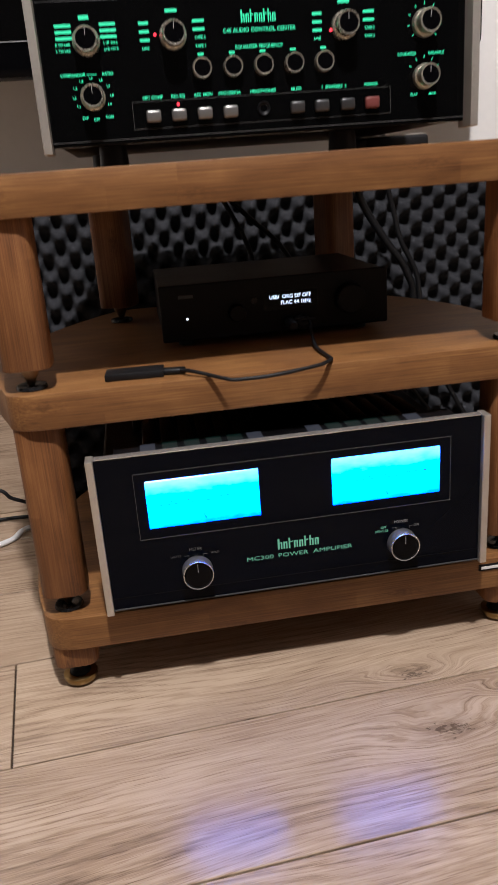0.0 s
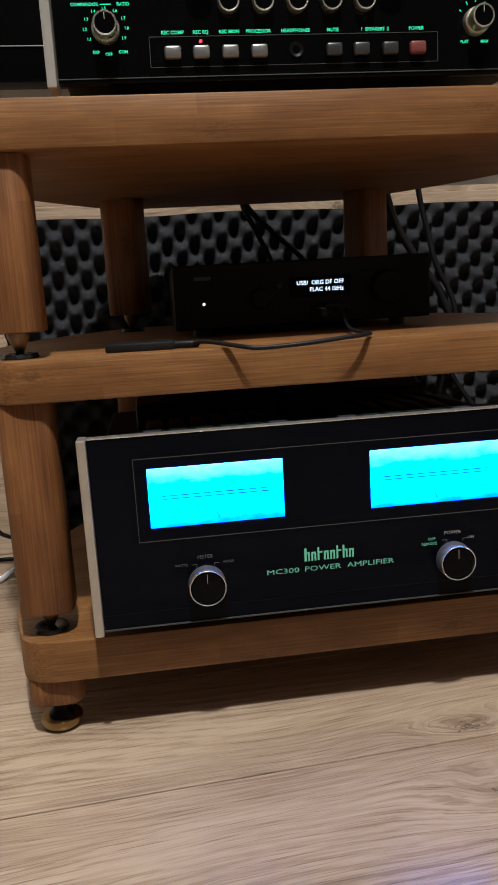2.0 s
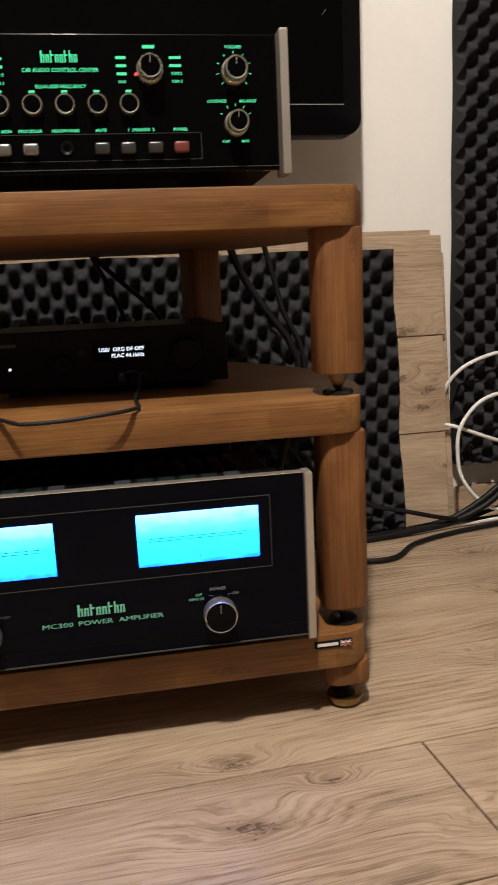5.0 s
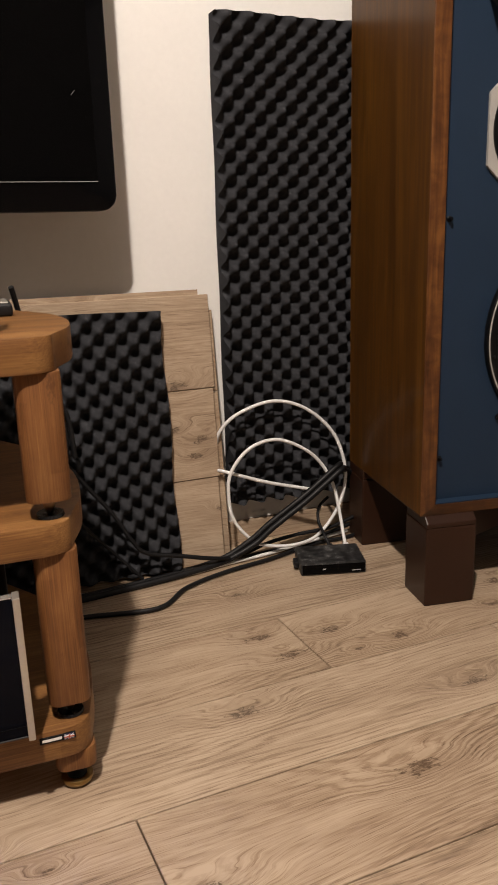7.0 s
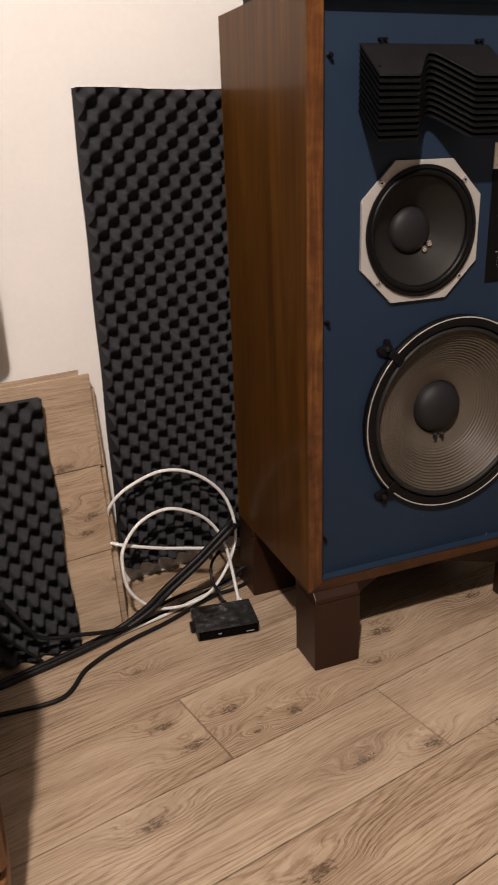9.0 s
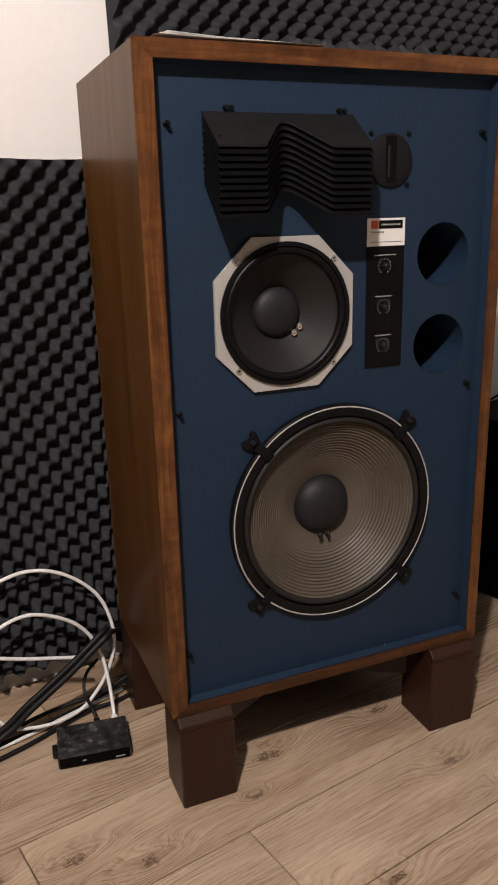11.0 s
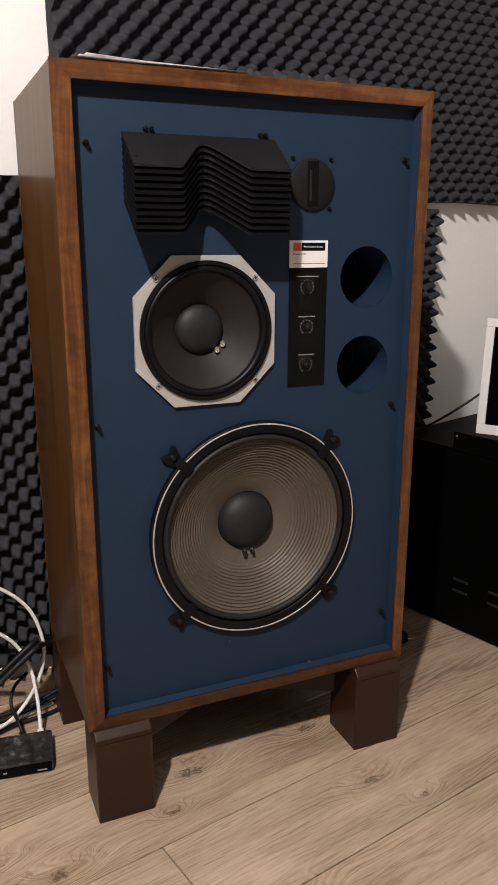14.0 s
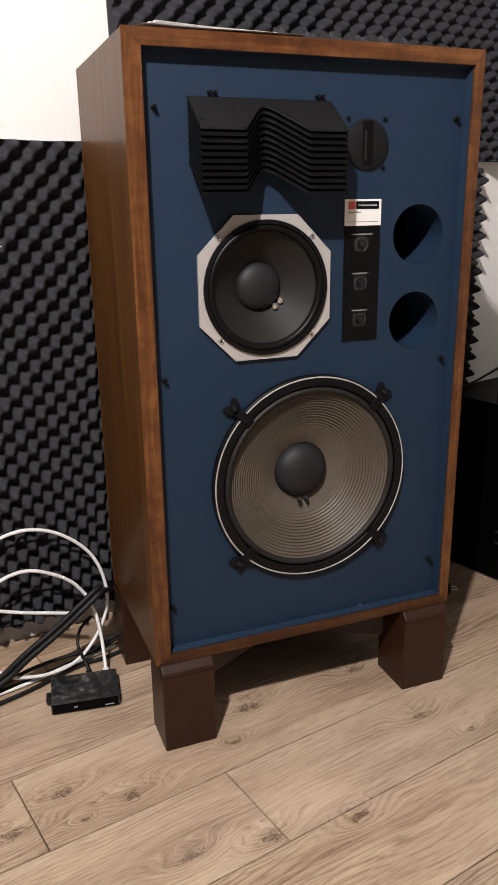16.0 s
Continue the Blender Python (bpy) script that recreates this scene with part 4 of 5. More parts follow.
def baffle_bm():
    bm = bmesh.new()
    def loop(points):
        vs = [bm.verts.new((x, SB, z)) for x, z in points]
        for i, v in enumerate(vs):
            bm.edges.new((v, vs[(i + 1) % len(vs)]))
    loop([(SL, SU), (SW - SR, SU), (SW - SR, SH - ST), (SL, SH - ST)])
    for (cx, cz), r in ((WOOFER, 0.178), (MID, 0.108), (PORTS[0], 0.0525), (PORTS[1], 0.0525)):
        loop([(cx + r * math.cos(2 * math.pi * k / 64), cz + r * math.sin(2 * math.pi * k / 64)) for k in range(64)])
    bmesh.ops.triangle_fill(bm, edges=bm.edges[:], use_beauty=True)
    bmesh.ops.recalc_face_normals(bm, faces=bm.faces[:])
    if bm.faces[0].normal.y > 0:
        bmesh.ops.reverse_faces(bm, faces=bm.faces[:])
    out = bmesh.ops.extrude_face_region(bm, geom=bm.faces[:])
    for v in [g for g in out["geom"] if isinstance(g, bmesh.types.BMVert)]:
        v.co.y += 0.019
    bmesh.ops.recalc_face_normals(bm, faces=bm.faces[:])
    return bm


baffle = part("baffle", baffle_bm(), M_BLUE, speaker, "blue painted front baffle")
for a, b in (((SL, SU), (SW - SR, SU)), ((SW - SR, SU), (SW - SR, SH - ST)), ((SW - SR, SH - ST), (SL, SH - ST)), ((SL, SH - ST), (SL, SU))):
    va, vb = Vector((a[0], 0, a[1])), Vector((b[0], 0, b[1]))
    along = (vb - va).normalized()
    inward = Vector((-along.z, 0, along.x))
    bm = bmesh.new()
    rows = [[bm.verts.new(p + inward * i + along * i * s + Vector((0, d, 0))) for i, d in ((0.0003, 0.006), (0.0015, 0.006), (0.0048, SB - 0.0004), (0.0003, SB - 0.0004))] for p, s in ((va, 1), (vb, -1))]
    for k in range(4):
        bm.faces.new((rows[0][k], rows[0][(k + 1) % 4], rows[1][(k + 1) % 4], rows[1][k]))
    bm.faces.new(rows[0])
    bm.faces.new(rows[1][::-1])
    bmesh.ops.recalc_face_normals(bm, faces=bm.faces[:])
    part("edge_strip", bm, M_BLUE, baffle, "blue slanted edge strip")

for x, z, r in ((0.430, 0.0275, 0.0010), (0.268, 0.104, 0.0006)):
    part("paint_chip", moved(lathe([(0, -0.0003), (r, -0.0002), (r * 1.1, 0.0)], 7), pose(x, SB - (0.006 if z < 0.05 else 0.0), z)), M_PAPER, baffle)

# woofer
wx, wz = WOOFER


def in_woofer(y):
    return pose(wx, y, wz) @ Matrix.Diagonal((1.027, 1, 1.027, 1))


woofer = part("woofer", moved(lathe([(0.1712, 0.006), (0.1712, -0.0032), (0.1720, -0.004), (0.188, -0.004), (0.1905, -0.002), (0.1905, 0.010), (0.176, 0.012)], 128), in_woofer(SB - 0.009)), M_SURROUND, speaker, "black basket ring of the bass driver", smooth=40)
part("rim", moved(lathe([(0.1856, -0.0042), (0.1860, -0.0048), (0.1878, -0.0048), (0.1882, -0.0042)], 128), in_woofer(SB - 0.0095)), M_PLATE, woofer, "bright thin metal rim", smooth=40)
profile = [(0.1740, 0.005), (0.1692, 0.005), (0.1688, 0.0), (0.1678, -0.0038), (0.1656, -0.0062), (0.1632, -0.0068), (0.1606, -0.0056), (0.1588, -0.0025), (0.1580, 0.003), (0.1566, 0.003)]
part("surround", moved(lathe(profile, 128), in_woofer(SB - 0.008)), M_ROLL, woofer, "dark grey foam surround", smooth=60)
cone = [(0.158, 0.0)]
for i in range(121):
    f = i / 120
    r = 0.157 - 0.104 * f
    rib = 0.0015 * math.sin(2 * math.pi * (0.157 - r) / 0.0054) * min(1.0, max(0.0, (r - 0.078) / 0.026)) * min(1.0, (0.157 - r) / 0.002)
    cone.append((r, 0.002 + 0.050 * f ** 0.95 + rib))
part("cone", moved(lathe(cone, 128), in_woofer(SB - 0.008)), M_CONE, woofer, "grey-brown ribbed paper cone", smooth=75)
part("dust_cap", moved(lathe([(0.0515 * math.sin(radians(a)), 0.053 - 0.030 * math.cos(radians(a))) for a in range(0, 91, 9)] + [(0.053, 0.055)], 64), in_woofer(SB - 0.008)), M_CAP, woofer, "charcoal dust cap", smooth=60)
for dx in (-0.007, 0.008):
    part("lead_tab", moved(lathe([(0, -0.003), (0.0042, -0.002), (0.0045, 0.003)], 16), pose(wx + dx, SB + 0.033, wz - 0.058, 30)), M_PLASTIC, woofer, smooth=50)
    part("lead", tube([(wx + dx, SB + 0.031, wz - 0.052), (wx + dx, SB + 0.028, wz - 0.058), (wx + dx * 1.2, SB + 0.030, wz - 0.066)], 0.0026), M_PLASTIC, woofer, smooth=60)
for a in range(0, 360, 45):
    q = radians(a + 10)
    part("screw", moved(lathe([(0, -0.0015), (0.003, -0.001), (0.0035, 0.0)], 12), pose(wx + 0.184 * math.cos(q), SB - 0.013, wz + 0.184 * math.sin(q))), M_BLACK, woofer, smooth=60)
LUG = ((-0.002, -0.0095), (0.004, -0.0120), (0.0165, -0.0165), (0.0215, -0.0130), (0.0205, -0.0065), (0.0165, -0.0030), (0.0165, 0.0030), (0.0205, 0.0065), (0.0215, 0.0130), (0.0165, 0.0165), (0.004, 0.0120), (-0.002, 0.0095))
for dx, dz in ((-0.1465, 0.143), (0.140, 0.143), (-0.142, -0.142), (0.144, -0.144)):
    at = pose(wx + dx, SB, wz + dz, 0, -math.degrees(math.atan2(dz, dx)))
    clamp = part("clamp", moved(upright(prism(LUG, 0.0, 0.0085, 0.0015)), at), M_BLACK, speaker, "black metal driver clamp", smooth=40)
    part("tongue", moved(box(-0.0270, -0.0005, -0.0165, -0.0005, -0.0085, 0.0085, 0.002), at), M_BLACK, clamp, smooth=40)
    part("hook", moved(box(-0.0300, -0.0265, -0.0180, -0.0120, -0.0085, 0.0085, 0.001), at), M_BLACK, clamp, smooth=40)
    part("bolt", moved(lathe([(0, -0.015), (0.0035, -0.015), (0.0046, -0.013), (0.0046, -0.008)], 16), at @ pose(0.0095, 0, 0)), M_PLASTIC, clamp, smooth=40)

# mid driver
mx, mz = MID
half, cut = 0.1200, 0.0625
octagon = [(half - cut, -half), (half, -half + cut), (half, half - cut), (half - cut, half), (-half + cut, half), (-half, half - cut), (-half, -half + cut), (-half + cut, -half)]
ring = bmesh.new()
outer = [ring.verts.new((x, 0, z)) for x, z in octagon]
inner = [ring.verts.new((0.109 * math.cos(2 * math.pi * k / 64), 0, 0.109 * math.sin(2 * math.pi * k / 64))) for k in range(64)]
for vs in (outer, inner):
    for i, v in enumerate(vs):
        ring.edges.new((v, vs[(i + 1) % len(vs)]))
bmesh.ops.triangle_fill(ring, edges=ring.edges[:], use_beauty=True)
grown = bmesh.ops.extrude_face_region(ring, geom=ring.faces[:])
for v in [g for g in grown["geom"] if isinstance(g, bmesh.types.BMVert)]:
    v.co.y -= 0.006
bmesh.ops.recalc_face_normals(ring, faces=ring.faces[:])
mid = part("mid_driver", moved(ring, pose(mx, SB - 0.0005, mz)), M_PLATE, speaker, "octagonal cast metal frame of the mid driver")
part("gasket", moved(lathe([(0.1125, -0.0005), (0.1125, -0.004), (0.1060, -0.0050), (0.1030, 0.0)], 96), pose(mx, SB - 0.0062, mz)), M_SURROUND, mid, smooth=50)
part("surround", moved(lathe([(0.1060, 0.000), (0.1030, -0.0055), (0.0985, -0.0065), (0.0950, -0.003), (0.0935, 0.002)], 96), pose(mx, SB - 0.0055, mz)), M_SURROUND, mid, "glossy black surround", smooth=60)
part("cone", moved(lathe([(0.0945, 0.001)] + [(0.094 - 0.052 * f / 12, 0.002 + 0.036 * (f / 12) ** 0.9) for f in range(13)], 96), pose(mx, SB - 0.0055, mz)), M_BLACKCONE, mid, "smooth black cone", smooth=60)
part("dust_cap", moved(lathe([(0.041 * math.sin(radians(a)), 0.038 - 0.018 * math.cos(radians(a))) for a in range(0, 91, 9)] + [(0.0425, 0.040)], 64), pose(mx, SB - 0.0055, mz)), M_CAP, mid, "charcoal dust cap", smooth=60)
for dx, dz in ((0.0285, -0.035), (0.0385, -0.0255)):
    part("eyelet", moved(lathe([(0.001, -0.003), (0.0038, -0.003), (0.0046, 0.0), (0.0046, 0.004)], 16), pose(mx + dx, SB + 0.024, mz + dz, 20, 0, -20)), M_CHROME, mid, "bright metal eyelet", smooth=40)
for dx, dz in ((-0.084, 0.085), (0.084, 0.084), (-0.084, -0.083), (0.084, -0.083)):
    screw = part("screw", moved(lathe([(0, -0.002), (0.0045, -0.002), (0.0055, 0.0)], 20), pose(mx + dx, SB - 0.0065, mz + dz)), M_CHROME, speaker, smooth=40)
    for wide, high in ((0.0026, 0.0006), (0.0006, 0.0026)):
        part("slot", box(mx + dx - wide, mx + dx + wide, SB - 0.0088, SB - 0.0084, mz + dz - high, mz + dz + high), M_INK, screw)

# slotted acoustic lens
lens = part("acoustic_lens", box(0.112, 0.348, SB - 0.003, SB + 0.0, 0.925, 0.966, 0.001), M_BLACK, speaker, "black folded slant-plate acoustic lens")
KNEES = ((0.1005, 0.0, -0.045), (0.170, 0.0, -0.045), (0.1745, 0.0012, -0.0437), (0.2085, 0.0310, -0.006), (0.2145, 0.0352, -0.001), (0.2215, 0.0368, 0.001), (0.2290, 0.0352, -0.001), (0.2370, 0.0310, -0.006), (0.2775, 0.0012, -0.0437), (0.2830, 0.0, -0.045), (0.3470, 0.0, -0.045))


def folded(z, t):
    """One plate whose front edge has a raised, drawn-back fold; it rises from there to a straight line on the baffle."""
    bm = bmesh.new()
    rows = [[bm.verts.new((x, SB - 0.002, z + 0.0495 + dz) if back else (x, y, z + k + dz)) for x, k, y in KNEES] for back, dz in ((True, 0), (False, 0), (False, t), (True, t))]
    for i in range(len(KNEES) - 1):
        for a in range(4):
            b = (a + 1) % 4
            bm.faces.new((rows[a][i], rows[a][i + 1], rows[b][i + 1], rows[b][i]))
    bm.faces.new([r[0] for r in rows])
    bm.faces.new([r[-1] for r in rows][::-1])
    bmesh.ops.recalc_face_normals(bm, faces=bm.faces[:])
    return bm


for i in range(10):
    part("plate", folded(0.8205 + 0.0095 * i, 0.0036), M_LENS, lens)
part("hood", folded(0.9150, 0.0030), M_HOOD, lens, "dusty black sloping top plate")
# Black block standing in for the shaded depth of the horn throat.
part("throat", box(0.135, 0.312, 0.012, SB - 0.003, 0.872, 0.958), M_INK, lens)
for x, z in ((0.1085, 0.9300), (0.1100, 0.9230)):
    part("rivet", moved(lathe([(0, -0.0012), (0.0016, -0.0008), (0.002, 0.0)], 10), pose(x, -0.030, z, 53)), M_INK, lens, smooth=60)
for x in (0.137, 0.146, 0.322, 0.331):
    part("screw", moved(lathe([(0, -0.007), (0.003, -0.007), (0.0035, 0.0)], 12), pose(x, SB, 0.973)), M_BLACK, lens, smooth=40)

# slot tweeter, controls, ports and pegs
tweeter = part("slot_tweeter", moved(lathe([(0, -0.006), (0.037, -0.006), (0.0405, -0.004), (0.041, 0.0)], 64), pose(0.416, SB, 0.902)), M_HOOD, speaker, "round black slot tweeter", smooth=40)
# Flat black bar on the face in place of the slot's inner shade.
part("slot", box(0.4055, 0.4255, SB - 0.0066, SB - 0.0058, 0.868, 0.9385, 0.0002), M_INK, tweeter)
part("slot_wedge", box(0.4085, 0.4130, SB - 0.0082, SB - 0.0064, 0.876, 0.9240, 0.0008), M_PLASTIC, tweeter)
for x, z in ((0.451, 0.942), (0.450, 0.865), (0.381, 0.942)):
    part("screw", moved(lathe([(0, -0.003), (0.003, -0.003), (0.004, 0.0)], 16), pose(x, SB, z)), M_BLACK, speaker, smooth=40)
control = part("control_plate", box(0.3772, 0.4483, SB - 0.0015, SB, 0.5685, 0.7720), M_INK, speaker, "black level control plate")
label = part("model_label", box(0.3770, 0.4485, SB - 0.0016, SB, 0.7700, 0.8140), M_PAPER, speaker, "white model label with black and red print")
ly = SB - 0.0017
part("print", bar(0.3905, 0.8040, ly, 0.0135, 0.0130), M_RED, label)
part("print", bar(0.4210, 0.8040, ly, 0.0450, 0.0130), M_INK, label)
lettering(label, "Professional Series", 0.0048, 0.4210, 0.8040, M_PAPER, y=ly - 0.0006)
lettering(label, "Model 4344", 0.0052, 0.3955, 0.7920, M_INK, y=ly - 0.0002)
part("print", bar(0.4130, 0.7765, ly, 0.060, 0.0009), M_DIM, label)
for z, body in ((0.738, "ULTRA HIGH FREQUENCY LEVEL dB"), (0.671, "HIGH FREQUENCY LEVEL dB"), (0.606, "MID FREQUENCY LEVEL dB")):
    lettering(control, body, 0.0026, 0.4110, z + 0.0175, M_PAPER, y=SB - 0.0018)
    dial = part("level_knob", moved(lathe([(0, -0.0045), (0.0046, -0.0045), (0.0055, -0.0035), (0.0060, 0)], 28), pose(0.411, SB - 0.0015, z)), M_BLACK, speaker, smooth=40)
    part("pointer", box(0.4103, 0.4112, SB - 0.0066, SB - 0.0060, z + 0.0005, z + 0.0030), M_PALE, dial)
    for i in range(11):
        a = radians(235 - 29 * i)
        part("tick", bar(0.411 + 0.0118 * math.cos(a), z + 0.0118 * math.sin(a), SB - 0.0016, 0.0013, 0.0013), M_PAPER, control)
for cx, cz in PORTS:
    port = part("port_tube", moved(lathe([(0.0522, 0.0008), (0.0522, 0.118), (0.0505, 0.120)], 64), pose(cx, SB, cz)), M_BLUE, speaker, "blue bass port tube", smooth=40)
    # Near-black lining: the shade deep inside the port put into colour.
    part("dark_tube_end", moved(lathe([(0.0515, 0.119), (0.050, 0.25), (0, 0.25)], 64), pose(cx, SB, cz)), M_INK, port, smooth=40)
for x, z in ((0.048, 0.950), (0.593, 0.946), (0.045, 0.529), (0.590, 0.522), (0.041, 0.103), (0.592, 0.098)):
    part("grille_peg", moved(lathe([(0, -0.011), (0.0026, -0.011), (0.0036, -0.009), (0.0036, -0.003), (0.0050, -0.002), (0.0050, 0)], 20), pose(x, SB, z)), M_BLACK, speaker, "black grille peg", smooth=40)

# papers and a foam offcut on top of the loudspeaker
sheet = thing("paper_stack", SPEAKER @ pose(0.030, -0.012, SH, 0, 0, 1), "loose white paper sheets lying on the loudspeaker", "paper")
for i in range(3):
    bm = bmesh.new()
    bmesh.ops.create_grid(bm, x_segments=12, y_segments=8, size=0.5)
    for v in bm.verts:
        x, y = v.co.x, v.co.y
        v.co = Vector((0.13 + 0.255 * x, 0.11 + 0.19 * y, 0.0036 * (i + 1) + 0.006 * max(0, -x - 0.2) ** 1.0 + 0.0015 * math.sin(9 * x + 3 * i) * (y + 0.6)))
    part("sheet", moved(bm, pose(0.012 * i, 0.006 * i, 0.0006, 0, 0, 3 * i - 2)), M_PAPER, sheet, smooth=60)
foam("foam_offcut", SPEAKER @ pose(0.27, 0.075, SH + 0.001, -90), 0.26, 0.27, "loose charcoal foam offcut lying on top of the loudspeaker", base=0.006, rise=0.024)

# ---- loudspeaker stand ----
stand = thing("loudspeaker_stand", SPEAKER @ pose(0, 0, -0.179), "low dark brown wooden stand under the loudspeaker", "speaker stand")
for x0, x1, y0, y1 in ((0.006, 0.107, -0.013, 0.080), (0.520, 0.623, -0.017, 0.085), (-0.002, 0.107, 0.298, 0.385), (0.520, 0.623, 0.298, 0.385)):
    leg = part("leg", box(x0, x1, y0, y1, 0.0, 0.157, 0.003), M_STAND, stand, "square dark brown leg")
    cap = [(-y1, 0.1575), (-y1, 0.1788), (-y0 - 0.013, 0.1788), (-y0, 0.1655), (-y0, 0.1575)] if y0 < 0.1 else [(-y1, 0.1575), (-y1, 0.1788), (-y0, 0.1788), (-y0, 0.1575)]
    cap = moved(prism(cap, 0.001, x1 - x0 - 0.001), Matrix(((0, 0, 1, x0), (-1, 0, 0, 0), (0, 1, 0, 0), (0, 0, 0, 1))))
    bmesh.ops.bevel(cap, geom=cap.edges[:], offset=0.0018, segments=2, affect="EDGES", profile=0.5)
    part("cap_board", cap, M_STAND, leg, "dark brown cap with a worn sloping edge")
part("rail", box(0.109, 0.518, 0.335, 0.357, 0.092, 0.1670, 0.002), M_STAND, stand)
slant = math.degrees(math.atan2(0.235, 0.44))
part("cross_brace", moved(box(-0.249, 0.249, -0.011, 0.011, 0.084, 0.1665, 0.002), pose(0.320, 0.1895, 0, 0, 0, -slant)), M_STAND, stand, "dark brown diagonal brace")
for side in (-1, 1):
    part("cross_brace", moved(box(min(side * 0.0145, side * 0.249), max(side * 0.0145, side * 0.249), -0.011, 0.011, 0.084, 0.1665, 0.002), pose(0.320, 0.1895, 0, 0, 0, slant)), M_STAND, stand, "dark brown diagonal brace")
part("deck", box(0.010, 0.618, 0.088, 0.295, 0.1670, 0.1788, 0.001), M_STAND, stand)

# ---- black cabinet with a white picture frame ----
M_CABINET = speckled("matt_black_steel", (0.0015, 0.0015, 0.0015), 0.5, 0.3, 200, 0.05, specular=0.05)
cabinet = thing("equipment_cabinet", pose(2.271, 1.60, 0.0, 0, 0, 8.0), "matt black metal equipment cabinet with vent slots", "cabinet")
body = part("body", box(0, 0.55, -0.78, -0.02, 0.006, 0.484, 0.003), M_CABINET, cabinet)
for z in (0.111, 0.142):
    for i in range(5):
        y = -0.246 - 0.103 * i
        part("vent_slot", moved(box(-0.004, 0.002, -0.022, 0.022, -0.0035, 0.0035, 0.0015), pose(0, y, z, 0, 25)), M_PLASTIC, body, "pressed vent louvre")
part("top_plate", box(-0.004, 0.55, -0.785, -0.015, 0.484, 0.490, 0.001), M_CABINET, cabinet)
bracket = part("bracket", box(0.002, 0.008, -0.70, -0.192, 0.490, 0.530, 0.001), M_CABINET, cabinet, "upright black angle strip")
part("hole", moved(lathe([(0, 0.0), (0.003, 0.0), (0.003, 0.001)], 12), pose(0.0015, -0.202, 0.520, 0, 0, -90)), M_ALU, bracket, smooth=40)
for x in (0.03, 0.5):
    for y in (-0.74, -0.06):
        part("foot", box(x, x + 0.03, y, y + 0.03, 0.0, 0.006), M_PLASTIC, cabinet)

picture = thing("picture_frame", pose(2.455, 1.475, 0.490, -6, 0, -62), "white picture frame with a black picture standing on the cabinet", "picture frame")
FW, FH, FT = 0.24, 0.306, 0.022
for q in ((0, FW, 0, 0.026), (0, FW, FH - FT, FH), (0, FT, 0.026, FH - FT), (FW - FT, FW, 0.026, FH - FT)):
    part("frame_bar", box(q[0], q[1], 0, 0.016, q[2], q[3], 0.002), M_PAPER, picture, "white frame moulding")
part("picture", box(FT, FW - FT, 0.006, 0.012, 0.026, FH - FT), M_SCREEN, picture, "black glossy picture")

# ---- cables and the hub on the floor ----
def cable(name, points, radius, m, label):
    ob = part(name, tube(points, radius), m, smooth=70)
    return tagged(ob, label, "cable", "cables behind the hifi")


cable("white_cable", [(1.2425, 1.5015, 0.019), (1.2475, 1.520, 0.036), (1.252, 1.545, 0.076), (1.247, 1.565, 0.136), (1.222, 1.575, 0.190), (1.178, 1.575, 0.232), (1.111, 1.573, 0.262), (1.046, 1.570, 0.250), (1.002, 1.568, 0.203), (0.994, 1.565, 0.150), (1.002, 1.560, 0.098), (1.036, 1.555, 0.052), (1.072, 1.553, 0.030), (1.140, 1.550, 0.020), (1.205, 1.560, 0.030), (1.262, 1.572, 0.085), (1.284, 1.578, 0.160), (1.262, 1.590, 0.250), (1.196, 1.598, 0.316), (1.118, 1.602, 0.341), (1.036, 1.602, 0.322), (0.996, 1.612, 0.285), (0.990, 1.63, 0.24)], 0.0039, M_WHITE, "white cable coiled in loops against the foam")
cable("white_cable", [(0.985, 1.605, 0.202), (1.010, 1.590, 0.195), (1.090, 1.588, 0.164), (1.160, 1.585, 0.143), (1.209, 1.580, 0.130)], 0.0039, M_WHITE, "short straight run of white cable")
cable("white_cable", [(0.55, 1.53, 0.006), (0.74, 1.53, 0.006), (0.87, 1.532, 0.006), (0.97, 1.548, 0.006), (1.08, 1.560, 0.006), (1.17, 1.575, 0.008), (1.30, 1.60, 0.008)], 0.0040, M_WHITE, "white cable lying along the floor")
cable("black_cable", [(0.30, 1.44, 0.006), (0.50, 1.445, 0.006), (0.65, 1.436, 0.006), (0.787, 1.412, 0.006), (0.864, 1.474, 0.006), (0.963, 1.511, 0.006), (1.074, 1.532, 0.006), (1.203, 1.567, 0.006), (1.284, 1.570, 0.006), (1.40, 1.60, 0.006)], 0.0047, M_RUBBER, "black cable lying in a bend on the floor")
THICK = ((0.42, 1.500, 0.007), (0.60, 1.505, 0.007), (0.746, 1.518, 0.007), (0.87, 1.533, 0.008), (0.97, 1.546, 0.014), (1.04, 1.545, 0.040), (1.087, 1.542, 0.074), (1.165, 1.540, 0.122), (1.220, 1.540, 0.160), (1.260, 1.547, 0.182), (1.287, 1.585, 0.164), (1.330, 1.610, 0.140))
cable("black_cable", THICK, 0.0070, M_RUBBER, "thick black loudspeaker cable rising from the floor")
cable("black_cable", [(x - 0.0055 * f, y + 0.0118 - 0.006 * f, z + 0.009 * f) for x, y, z in THICK for f in (min(1.0, max(0.0, (z - 0.008) / 0.03)),)], 0.0064, M_RUBBER, "second thick black loudspeaker cable beside the first")
